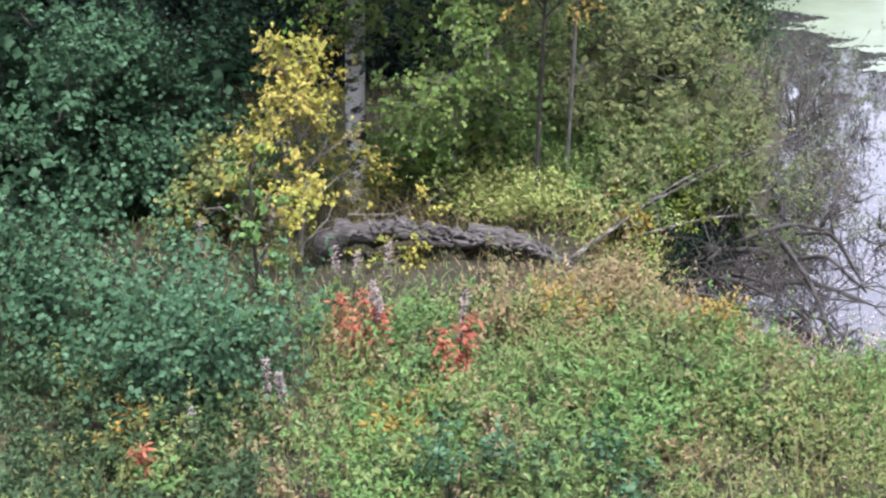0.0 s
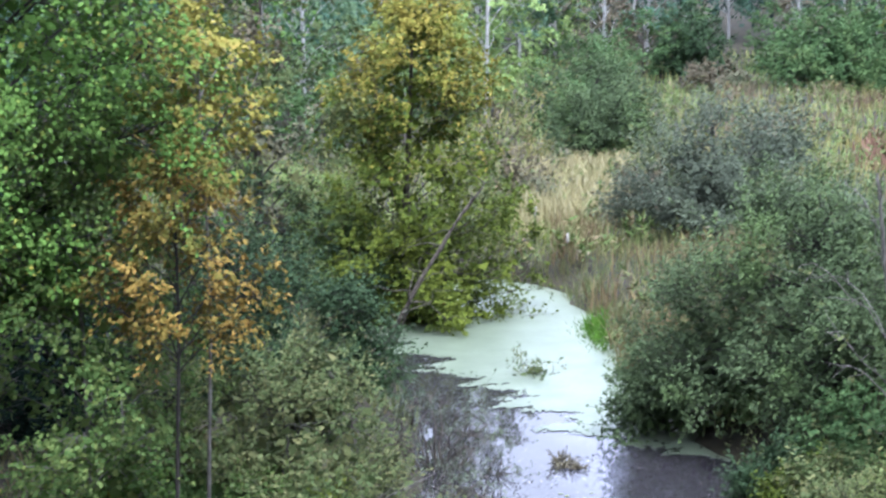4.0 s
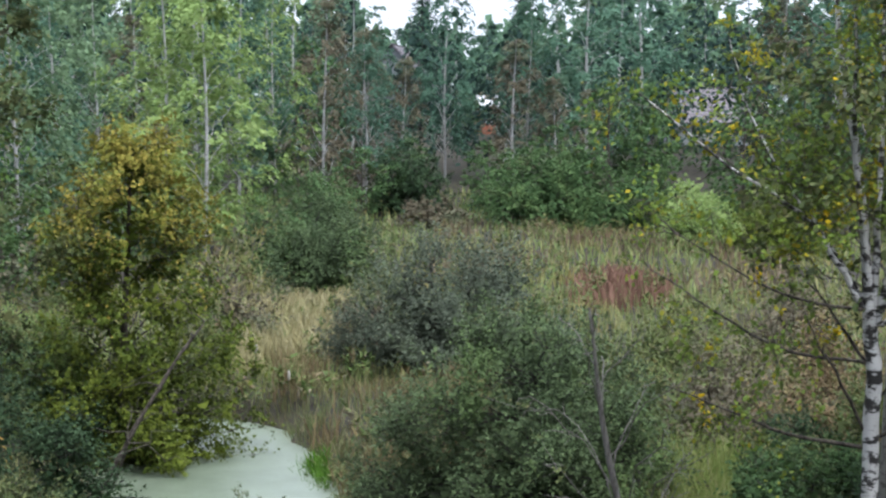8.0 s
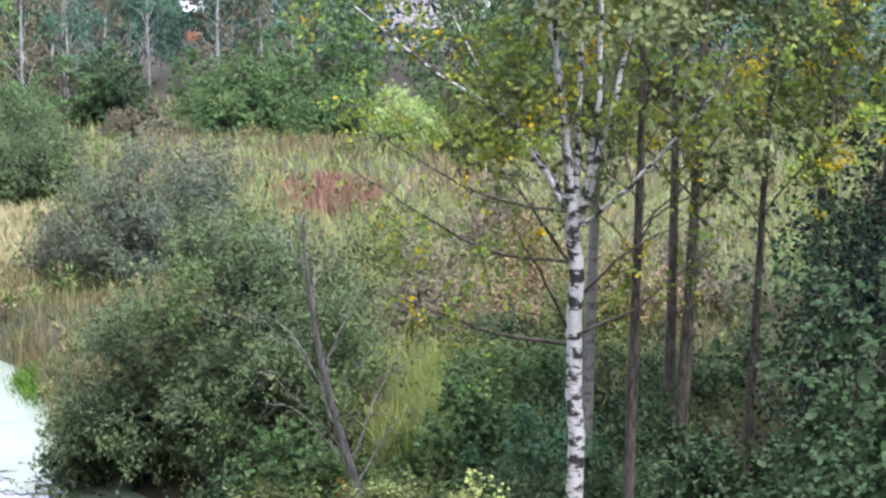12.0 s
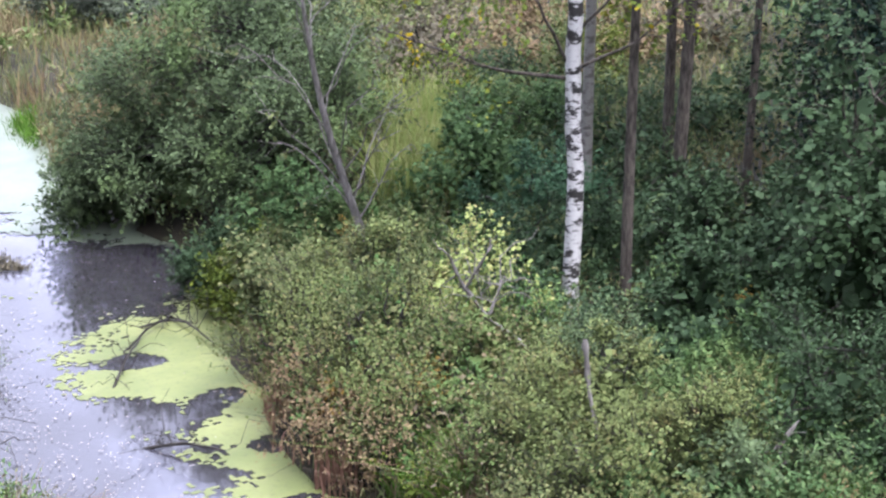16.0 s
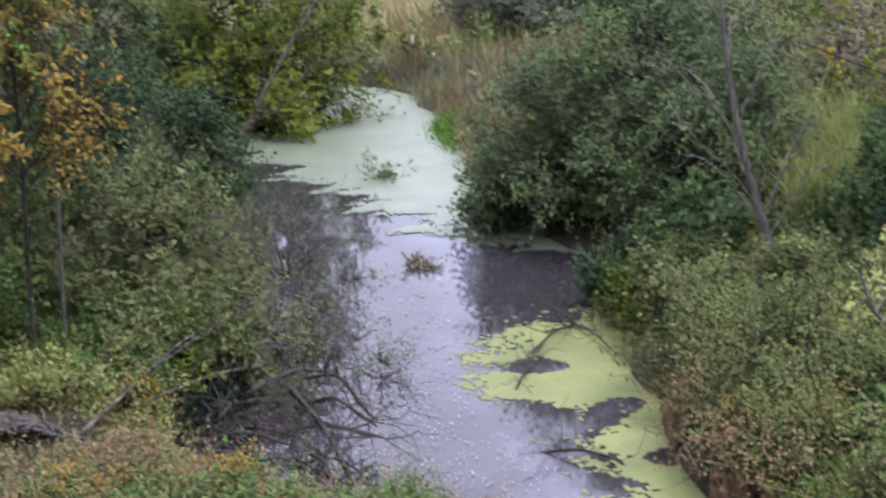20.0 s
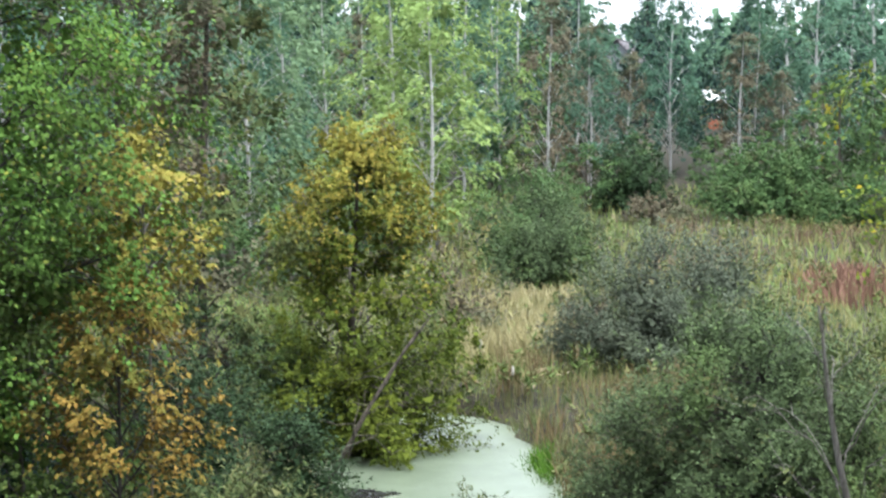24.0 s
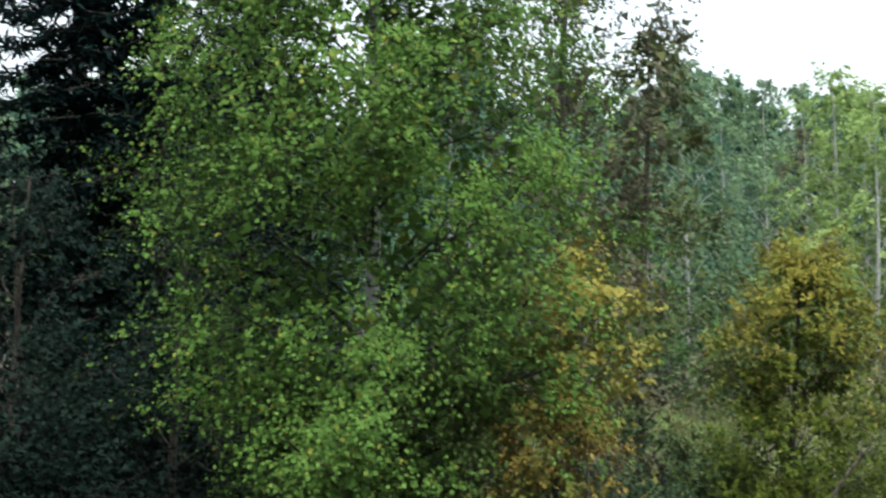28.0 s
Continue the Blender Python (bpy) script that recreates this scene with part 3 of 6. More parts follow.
def gz(x, y):
    """Height of the ground."""
    x, y = np.asarray(x, dtype=float), np.asarray(y, dtype=float)
    d = np.hypot(x, y)
    base = np.interp(d, (0, 12, 20, 40, 70, 92, 130, 180, 300, 600, 4000), (0.95, 0.8, 0.6, 0.5, 0.5, 1.0, 4.0, 8.0, 11, 13, 20))
    base = base + 0.07 * wave(x, y, 1.1) + 0.05 * wave(x + 3, y - 5, 2.7)
    bank = np.interp(y, (-4000, 1.5, 6.5), (4.9, 4.9, 0.0))
    base = np.where(y < 6.5, np.maximum(bank, np.minimum(base, 4.9)), base)
    base = np.where(y < 1.5, 4.9, base)
    s = pond_distance(x, y) + 0.25 * wave(x, y, 1.9)
    f = np.clip((s + 1.0) / 2.2, 0, 1)
    f = f * f * (3 - 2 * f)
    return -0.5 + (base + 0.5) * np.where(d < 60, f, 1.0)


def at(az, d, lift=0.0):
    x, y = polar(az, d)
    return Vector((x, y, float(gz(x, y)) + lift))


# ---- ground, water ----
def build_ground():
    az = np.radians(np.concatenate([np.arange(-180, -20, 8.0), np.arange(-20, 52, 0.6), np.arange(52, 180, 8.0)]))
    rad = np.concatenate([[0.3], np.geomspace(1.5, 60, 130), np.geomspace(62, 4000, 50)])
    a, r = np.meshgrid(az, rad)
    x, y = r * np.sin(a), r * np.cos(a)
    z = gz(x, y)
    v = np.stack([x, y, z], -1).reshape(-1, 3)
    na, nr = len(az), len(rad)
    i = np.arange(nr - 1)[:, None] * na
    j = np.arange(na)[None]
    j2 = (j + 1) % na
    q = np.stack([i + j, i + j2, i + na + j2, i + na + j], -1).reshape(-1, 4)[:, ::-1]
    centre = np.arange(na)[::-1]
    v = np.concatenate([v, [[0, 0, 4.9]]])
    t = np.stack([np.full(na, len(v) - 1), centre, np.roll(centre, -1)], 1)
    ob = new("ground", mesh_from("ground", v, q, SOIL, t, True))
    tagged(ob, "brown boggy ground with litter under grass and herbs", "ground", kind="structure")


def build_water():
    xs = [p[0] for p in POND]
    ys = [p[1] for p in POND]
    x0, x1, y0, y1 = min(xs) - 1.5, max(xs) + 1.5, min(ys) - 1.0, max(ys) + 1.5
    v = [(x0, y0, 0), (x1, y0, 0), (x1, y1, 0), (x0, y1, 0)]
    tagged(new("water", mesh_from("water", v, [(0, 1, 2, 3)], WATER)), "still dark pond water mirroring a pale sky", "water", kind="structure")


def duckweed_cover(x, y):
    az, d = np.degrees(np.arctan2(x, y)), np.hypot(x, y)
    s = pond_distance(x, y)
    n = wave(x, y, 1.3) * 0.5 + wave(x + 7, y + 2, 3.1) * 0.55 + wave(x - 4, y + 9, 8.0) * 0.5 + wave(x + 1, y - 3, 17.0) * 0.35
    edge_az = np.interp(d, (13, 14.0, 14.8, 15.8, 16.8, 17.4, 18.3, 19.6, 21), (26.6, 24.4, 24.8, 23.8, 22.2, 19.8, 19.0, 20.6, 24.5))
    near = (az - edge_az) * 0.8 + n * 1.1
    holes = (wave(x * 1.0 + 2, y * 1.6, 2.3) + 0.5 * wave(x, y, 5.0)) > 0.75
    near = np.where(holes, -0.7, near)
    far = (d - 24.6) * 0.3 + (az - 16.4) * 0.3 + wave(x, y, 0.9) * 0.35 + wave(x * 0.4, y * 1.8, 2.2) * 0.45 + wave(x * 0.7, y * 1.5, 7.0) * 0.3
    far = far - np.clip(24.8 - d, 0, 9) * 0.9
    return near, far


def build_duckweed():
    rng = np.random.default_rng(3)

    def sheet(name, z, x0, x1, y0, y1, c, keep_from, keep_to, label, which, mat, rag):
        gx, gy = np.meshgrid(np.arange(x0, x1, c), np.arange(y0, y1, c))
        cx, cy = gx + c / 2, gy + c / 2
        d = np.hypot(cx, cy)
        f = duckweed_cover(cx, cy)[which] + rag * rng.standard_normal(cx.shape)
        ok = (f > 0) & (pond_distance(cx, cy) < 0.35) & (d >= keep_from) & (d < keep_to)
        jx = gx + rng.uniform(-0.3, 0.3, gx.shape) * c
        jy = gy + rng.uniform(-0.3, 0.3, gx.shape) * c
        v = np.stack([jx, jy, np.full(gx.shape, z)], -1).reshape(-1, 3)
        h, w = gx.shape
        iy, ix = np.nonzero(ok[:-1, :-1])
        k = iy * w + ix
        q = np.stack([k, k + 1, k + w + 1, k + w], 1)
        used, inv = np.unique(q, return_inverse=True)
        me = mesh_from(name, v[used], inv.reshape(-1, 4), mat)
        tagged(new(name, me), label, "duckweed", kind="stuff")

    sheet("duckweed", 0.006, 3.5, 9.0, 10.5, 22.5, 0.05, 9.5, 21.8, "bright lime-green duckweed floating along the pond bank", 0, DUCKWEED, 0.35)
    sheet("duckweed", 0.014, 4.4, 11.6, 17.5, 37.5, 0.055, 19.0, 45, "duckweed covering the far pond water, sky sheen painted into its green", 1, DUCKWEED_SHEEN, 0.1)

    n = 9000
    az, d = rng.uniform(10.5, 24, n), rng.uniform(12.5, 24, n)
    x, y = d * np.sin(np.radians(az)), d * np.cos(np.radians(az))
    ok = (pond_distance(x, y) < -0.1) & (rng.uniform(0, 1, n) < np.clip(1.35 - (az - 12) / 8 + (15.5 - d) * 0.1, 0.04, 1))
    pos = np.stack([x, y, np.full(n, 0.02)], 1)[ok]
    m = len(pos)
    ang, ln = rng.uniform(0, 6.28, m), rng.uniform(0.016, 0.042, m)
    dx, dy = np.cos(ang) * ln, np.sin(ang) * ln
    zero = np.zeros(m)
    a, b = np.stack([dx, dy, zero], 1), np.stack([-dy * 0.5, dx * 0.5, zero], 1)
    v = np.stack([pos - a * 0.5, pos + b * 0.5, pos + a * 0.5, pos - b * 0.5], 1).reshape(-1, 3)
    me = mesh_from("floating_leaves", v, np.arange(m * 4).reshape(-1, 4)[:, ::-1], LEAF["float"])
    tagged(new("floating_leaves", me), "pale fallen leaves floating on dark water", "leaves", kind="stuff")


build_ground()
build_water()
build_duckweed()


# ---- plants ----
def limb_points(start, end, sag, rng, n=6, wobble=0.05):
    s = np.linspace(0, 1, n)[:, None]
    ln = np.linalg.norm(end - start)
    p = start + (end - start) * s
    p[:, 2] += sag * ln * 4 * (s * (1 - s))[:, 0]
    p[1:-1] += rng.standard_normal((n - 2, 3)) * wobble * ln
    return p


def dome_points(rng, n, w, h, low, lobes=0.3):
    """Points on a dome that billows in rounded lobes, and the ways they face."""
    k = int(min(18, max(5, 4 + 0.9 * w * h)))
    i = np.arange(k)
    e = np.arcsin(np.clip(low + (1 - low) * ((i + rng.uniform(0.1, 0.9, k)) / k), 0.06, 0.985))
    a = i * 2.4 + rng.uniform(-0.6, 0.6, k) + rng.uniform(0, 6.28)
    d = np.stack([np.cos(e) * np.cos(a), np.cos(e) * np.sin(a), np.sin(e)], 1)
    env = np.array([w / 2, w / 2, h])
    rad = rng.uniform(1 - 1.1 * lobes, 1 + 0.9 * lobes, k) * 0.4
    mid = d * env * (rng.uniform(0.88, 1.04, k) * (1 - rad))[:, None]
    pick = rng.choice(k, n, p=rad ** 2 / (rad ** 2).sum())
    o = unit(rng.standard_normal((n, 3)) + d[pick] * 0.9 + np.array([0, 0, 0.15]))
    p = mid[pick] + o * np.array([w / 2, w / 2, min(h, 0.75 * w)]) * (rad[pick] * rng.uniform(0.75, 1.04, n))[:, None]
    p[:, 2] = np.where(p[:, 2] < 0.04 * h, rng.uniform(0.04, 0.3, n) * h, p[:, 2])
    return p, unit(o + d[pick] * 0.35)


def make_bush(place, name, label, category, seed, w, h, leaf, count, size, aspect=0.45, stems=9, bark=None, hang=0.0, spread=None, low=0.0, group="", clumps=None, flat=0.65, lobes=0.3, rise=0.45, core=0.12):
    rng = np.random.default_rng(seed)
    root = thing(name, place, label, category, group)
    bark = bark or TWIG
    clumps = clumps or int(20 + 6 * w * h)
    centres, out = dome_points(rng, clumps, w * 0.9, h * 0.92, low, lobes)
    r0 = 0.012 + 0.009 * h
    twig, nodes = Shape(), []
    for k in range(stems):
        end = centres[k % clumps] * np.array([0.75, 0.75, 0.9])
        start = np.array([end[0] * 0.15, end[1] * 0.15, -0.12])
        p = limb_points(start, end, 0.08, rng, 8, 0.03)
        s = Shape()
        s.tube(p, np.linspace(r0, 0.006, len(p)), 6)
        part("stem", s.mesh("stem", bark), root)
        nodes.append(p[2:])
    nodes = np.concatenate(nodes)
    for c in centres:
        near = nodes[:, 2] < c[2] + 0.15
        pool = nodes[near] if near.any() else nodes
        o = pool[np.argmin(((pool - c) ** 2).sum(1))]
        twig.tube(limb_points(o, c, 0.05, rng, 4, 0.05), np.linspace(r0 * 0.35, 0.003, 4), 3)
    size, aspect = size * (0.9 if size < 0.075 else 0.84), aspect * 1.3
    pos, face, along, a, b = sprays(rng, centres, out, count, (spread or 0.1 * (w + h) * 0.5 + 0.09), hang, flat, rise)
    few = slice(None, None, 3)
    twig.sticks(a[few], b[few], 0.0035, 0.0015)
    tagged(part("brushwood", twig.mesh("brushwood", bark), root), kind="stuff")
    pos[:, 2] = np.maximum(pos[:, 2], 0.03)
    far = math.hypot(place[0], place[1]) > 20
    k = rng.integers(0, clumps, int(core * count))
    inner = centres[k] * rng.uniform(0.35, 0.86, len(k))[:, None] + rng.standard_normal((len(k), 3)) * 0.05 * w
    inner[:, 2] = np.maximum(inner[:, 2], 0.05)
    tagged(part("foliage", leaf_cover("foliage", rng, pos, LEAF[leaf], size, aspect, 0.15 + hang, face, along, far, inner), root), kind="stuff")
    return root


def make_tree(place, name, label, category, seed, h, w, leaf, count, size, bark, trunk_r=0.09, crown_from=0.3, limbs=18, aspect=0.7, hang=0.0, spread=0.3, rise=0.5, lean=(0, 0), per=6, group="", far=False, limb_bark=None, width_at=None, bend=0.008, inner_from=0.3, top_leaf="", top_from=0.7, core=None):
    rng = np.random.default_rng(seed)
    root = thing(name, place, label, category, group)
    k = 10
    s = np.linspace(0, 1, k)
    away = math.hypot(place[0], place[1])
    side, deep = np.array([place[1], -place[0], 0]) / away, np.array([place[0], place[1], 0]) / away
    trunk = np.outer(lean[0] * s * h + bend * h * (np.sin(s * 5 + seed) - math.sin(seed)), side) + np.outer(lean[1] * s * h + bend * h * np.sin(s * 4), deep)
    trunk[:, 2] = s * h - 0.15
    t = Shape()
    t.tube(trunk, trunk_r * (1.1 - s) ** 0.8 + 0.006, 8 if far else 12)
    part("trunk", t.mesh("trunk", bark), root)
    limb_bark = limb_bark or bark
    us, rs = zip(*(width_at or ((0, 0.55), (0.25, 1.0), (0.6, 0.85), (0.85, 0.45), (1, 0.08))))
    twig, centres, out = Shape(), [], []
    for j in range(limbs):
        u = (j + rng.uniform(0.1, 0.9)) / limbs
        f = crown_from + (0.99 - crown_from) * u
        reach = w / 2 * float(np.interp(u, us, rs)) * rng.uniform(0.75, 1.1)
        ang = j * 2.4 + rng.uniform(-0.5, 0.5)
        drop = min(reach * rise, f * h * 0.5)
        i = max((f * h - drop) / h, 0.03) * (k - 1)
        i0 = min(int(i), k - 2)
        start = trunk[i0] + (trunk[i0 + 1] - trunk[i0]) * (i - i0)
        end = np.array([start[0] + math.cos(ang) * reach, start[1] + math.sin(ang) * reach, f * h])
        p = limb_points(start, end, 0.08, rng, 6, 0.03)
        r0 = max(trunk_r * 0.4 * (1.1 - f), 0.01)
        sh = twig if far else Shape()
        sh.tube(p, np.linspace(r0, 0.005, 6), 4 if far else 6)
        if not far:
            part("limb", sh.mesh("limb", limb_bark), root)
        q = rng.uniform(inner_from, 1.0, per) * 5
        q[0] = 5
        i1 = np.minimum(q.astype(int), 4)
        o = p[i1] + (p[i1 + 1] - p[i1]) * (q - i1)[:, None]
        way = unit(rng.standard_normal((per, 3)) * 0.6 + np.array([math.cos(ang), math.sin(ang), 0.1]) * 0.8)
        c = o + way * (0.14 + 0.2 * rng.uniform(0, 1, per))[:, None] * max(reach, 0.3)
        if not far:
            for a, b in zip(o, c):
                twig.tube(limb_points(a, b, 0.06, rng, 4, 0.05), np.linspace(r0 * 0.4 + 0.002, 0.003, 4), 3)
        centres.append(c)
        out.append(unit(c - np.array([trunk[i0][0], trunk[i0][1], 0]) - np.array([0, 0, 1]) * (c[:, 2:] - 0.25 * reach)))
    centres, out = np.concatenate(centres), np.concatenate(out)
    pos, face, along, a, b = sprays(rng, centres, out, count, spread * 1.15, hang, 0.8, 0.25)
    if not far:
        few = slice(None, None, 3)
        twig.sticks(a[few], b[few], 0.0035, 0.0015)
    tagged(part("brushwood", twig.mesh("brushwood", limb_bark), root), kind="stuff")
    pos[:, 2] = np.maximum(pos[:, 2], 0.1)
    if top_leaf:
        high = pos[:, 2] + rng.normal(0, 0.1 * h, len(pos)) > top_from * h
        tagged(part("crown_top", leaf_mesh("crown_top", rng, pos[high], LEAF[top_leaf], size, aspect, 0.3 + hang, face[high], 0.5, along[high], True), root, "golden autumn leaves"), kind="stuff")
        pos, face, along = pos[~high], face[~high], along[~high]
    kk = rng.integers(0, len(centres), int((core if core is not None else 0.06 if count > 9000 else 0.0) * len(pos)) + 4)
    axis = np.stack([np.interp(centres[kk, 2], trunk[:, 2], trunk[:, 0]), np.interp(centres[kk, 2], trunk[:, 2], trunk[:, 1]), centres[kk, 2]], 1)
    inner = axis + (centres[kk] - axis) * rng.uniform(0.25, 0.85, len(kk))[:, None] + rng.standard_normal((len(kk), 3)) * 0.12
    near = not far and math.hypot(place[0], place[1]) < 20
    tagged(part("crown", leaf_cover("crown", rng, pos, LEAF[leaf], size, aspect, 0.3 + hang, face, along, not near, inner), root), kind="stuff")
    return root


def make_spruce(place, name, label, seed, h, w, count, size, bark, group="", leaf="spruce", sides=3):
    rng = np.random.default_rng(seed)
    root = thing(name, place, label, "spruce", group)
    t = Shape()
    s = np.linspace(0, 1, 8)
    t.tube(np.stack([0 * s, 0 * s, s * h - 0.15], 1), 0.012 * h * (1.05 - s) + 0.01, 8)
    part("trunk", t.mesh("trunk", bark), root)
    br, pos = Shape(), []
    tiers = int(12 + h)
    for k in range(tiers):
        f = 0.08 + 0.9 * k / tiers
        reach = w / 2 * (1 - f) ** 0.85
        for j in range(7):
            ang = j * 0.9 + k * 1.1 + rng.uniform(-0.3, 0.3)
            r = reach * rng.uniform(0.7, 1.15)
            st = np.array([0, 0, f * h])
            en = st + np.array([math.cos(ang) * r, math.sin(ang) * r, -0.28 * r])
            p = limb_points(st, en, -0.1, rng, 5, 0.02)
            br.tube(p, np.linspace(0.02, 0.006, 5), 3) if sides else br.sticks([st], [en], 0.02, 0.006)
            m = max(6, int(count / tiers / 7 * (1.7 - 1.4 * f)))
            u = rng.uniform(0.1, 1, m)
            q = st + (en - st) * u[:, None]
            q[:, 2] += -0.4 * r * (u * (1 - u)) - rng.exponential(0.09 * (0.5 + r * 0.25), m)
            side = rng.standard_normal(m) * 0.13 * r * (1.1 - u)
            q[:, 0] += -math.sin(ang) * side
            q[:, 1] += math.cos(ang) * side
            pos.append(q)
    tagged(part("bough_work", br.mesh("bough_work", bark), root), kind="stuff")
    tagged(part("needle_cover", leaf_mesh("needle_cover", rng, np.concatenate(pos), LEAF[leaf], size, 0.22, 0.5), root), kind="stuff")
    return root


FULL = ((0, 0.75), (0.2, 1.0), (0.6, 0.95), (0.85, 0.6), (1, 0.12))
# left bank: birch, dark shrubs, spruce, young yellow tree
make_tree(at(-3.1, 17.2), "birch_tree", "leafy silver birch with drooping green twigs on the bank", "birch", 11, 11.6, 4.9, "birch", 118000, 0.05, BARK_BIRCH, 0.1, 0.25, 66, 0.75, 0.16, 0.42, 0.5, (-0.004, 0.0), 9, limb_bark=TWIG, width_at=((0, 0.4), (0.12, 0.7), (0.3, 1.0), (0.55, 0.86), (0.7, 0.62), (0.85, 0.4), (1, 0.1)), inner_from=0.3, core=0.045)
make_tree(at(-5.2, 15.4), "young_tree", "young tree with yellow autumn leaves before a birch", "tree", 12, 2.2, 1.75, "yellow", 6500, 0.05, BARK_GREY, 0.022, 0.06, 26, 0.5, 0.03, 0.2, 0.35, per=4, width_at=((0, 1.0), (0.2, 1.0), (0.5, 0.72), (0.75, 0.4), (1, 0.1)))
for k, (a, d, w, h, n) in enumerate(((-14.6, 13.2, 1.5, 1.5, 2400), (-12.5, 12.5, 1.4, 1.35, 2400), (-10.7, 11.6, 1.1, 1.2, 2000), (-8.9, 11.9, 1.1, 1.0, 1500), (-7.2, 12.4, 0.8, 0.7, 700), (-16.6, 13.6, 1.4, 1.3, 1800), (-10.0, 13.4, 1.2, 1.05, 1500))):
    make_bush(at(a, d), "willow_bush", "blue-green willow shoots with rounded leaves in the herbs", "willow", 500 + k, w, h, "blue", n, 0.058, 0.55, 8, spread=0.42, rise=1.3, lobes=0.6, clumps=int(8 + 5 * w), core=0.03, group="willow shoots in the herbs")
make_bush(at(-14.5, 16.8), "willow_bush", "blue-green leafy shrub at the wood's edge", "shrub", 14, 3.0, 3.5, "blue", 14000, 0.062, 0.6, 9, rise=0.8, lobes=0.4)
make_bush(at(-11.2, 17.0), "willow_bush", "blue-green leafy shrub before dark trunks", "shrub", 114, 2.2, 3.3, "blue", 8000, 0.062, 0.6, 8, rise=0.8, lobes=0.4)
make_bush(at(-8.4, 17.6), "alder_bush", "blue-green leafy shrub at the wood's edge", "shrub", 15, 2.2, 3.2, "blue", 7500, 0.065, 0.6, 8)
make_bush(at(-7.4, 16.0), "alder_bush", "low dark green shrub with brownish leaves", "shrub", 115, 1.5, 1.0, "shrub", 3000, 0.06, 0.6, 8)
# these shrubs carry the shade under the trees in their leaf colour
make_bush(at(-13.0, 21.0), "tall_shrub", "tall shrub with thin upright stems, shade painted into its green leaves", "shrub", 16, 3.6, 6.4, "dark", 14000, 0.09, 0.6, 10)
make_bush(at(-17.5, 20.0), "tall_shrub", "tall shrub with thin upright stems, shade painted into its green leaves", "shrub", 17, 3.2, 6.0, "dark", 9000, 0.09, 0.6, 9)
make_bush(at(-9.0, 23.5), "tall_shrub", "tall shrub with thin upright stems, shade painted into its green leaves", "shrub", 18, 3.2, 6.0, "dark", 11000, 0.09, 0.6, 9)
make_bush(at(-5.0, 22.5), "tall_shrub", "tall shrub with deep shade painted into its green leaves", "shrub", 118, 3.2, 4.4, "dark", 9000, 0.09, 0.6, 9)
make_bush(at(-0.5, 23.5), "tall_shrub", "tall shrub with deep shade painted into its green leaves", "shrub", 119, 3.4, 4.6, "dark", 9000, 0.09, 0.6, 9)
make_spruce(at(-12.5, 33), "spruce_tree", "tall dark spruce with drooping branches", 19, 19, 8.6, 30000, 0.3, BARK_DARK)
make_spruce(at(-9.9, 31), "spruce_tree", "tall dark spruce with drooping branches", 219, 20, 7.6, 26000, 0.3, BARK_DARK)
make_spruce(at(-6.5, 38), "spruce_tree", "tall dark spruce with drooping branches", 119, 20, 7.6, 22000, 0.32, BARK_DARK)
make_tree(at(4.2, 26.5), "aspen_tree", "tall brownish-green tree with thinning leaves", "tree", 21, 13.5, 2.9, "brown", 15000, 0.085, BARK_DARK, 0.1, 0.15, 34, 0.8, 0.05, 0.33, 0.8, per=7, width_at=FULL)
make_tree(at(6.6, 31), "aspen_tree", "dark green slender tree behind the pond shrubs", "tree", 22, 10.0, 3.0, "olive", 10000, 0.09, BARK_DARK, 0.09, 0.1, 28, 0.8, 0.05, 0.33, 0.8)
make_tree(at(3.4, 16.0), "rowan_tree", "young tree with orange and brown autumn leaves", "tree", 23, 4.3, 1.6, "orange", 7000, 0.058, TWIG, 0.018, 0.58, 22, 0.5, 0.03, 0.2, 0.6, per=5)
make_tree(at(4.4, 16.8), "young_birch", "slim young birch with yellow-green leaves", "birch", 24, 5.8, 1.4, "yellow", 4200, 0.055, BARK_GREY, 0.016, 0.76, 14, 0.7, 0.04, 0.2, 0.6, per=5)
make_tree(at(0.3, 16.9), "young_birch", "young birch with light green drooping leaves", "birch", 25, 4.6, 2.2, "light_birch", 14000, 0.05, BARK_GREY, 0.026, 0.17, 30, 0.7, 0.1, 0.3, 0.5, per=6, width_at=FULL)
make_bush(at(3.4, 18.4), "willow_bush", "olive willow bush beside fallen logs", "willow", 26, 1.9, 2.6, "shrub", 5200, 0.06, 0.5, 7)
make_bush(at(0.3, 17.6), "birch_shoots", "low green birch shoots under a birch", "birch", 126, 2.2, 1.5, "birch", 5200, 0.055, 0.65, 7)
make_bush(at(5.2, 17.6), "willow_bush", "low yellow-green bush in tall grass", "willow", 127, 1.6, 1.0, "light_birch", 3000, 0.055, 0.5, 7)
make_bush(at(7.2, 17.8), "willow_bush", "olive-green willow bush leaning over the pond", "willow", 27, 3.0, 2.15, "olive", 10500, 0.07, 0.3, 10, rise=1.1, lobes=0.4, spread=0.36)
make_bush(at(10.0, 17.8), "willow_bush", "half-bare olive willow bush over the water", "willow", 28, 2.2, 1.75, "olive", 5200, 0.06, 0.3, 14, rise=1.0, spread=0.34)
make_bush(at(12.9, 18.6), "bare_willow", "nearly bare grey willow twigs over the water", "willow", 29, 2.8, 1.5, "grey", 3000, 0.045, 0.35, 20, clumps=260, bark=BARK_DARK, core=0.0)
make_bush(at(12.6, 22.4), "bare_willow", "bare grey willow twigs over the pond", "willow", 229, 2.8, 1.5, "grey", 2400, 0.05, 0.35, 16, clumps=220, bark=BARK_DARK, core=0.0)
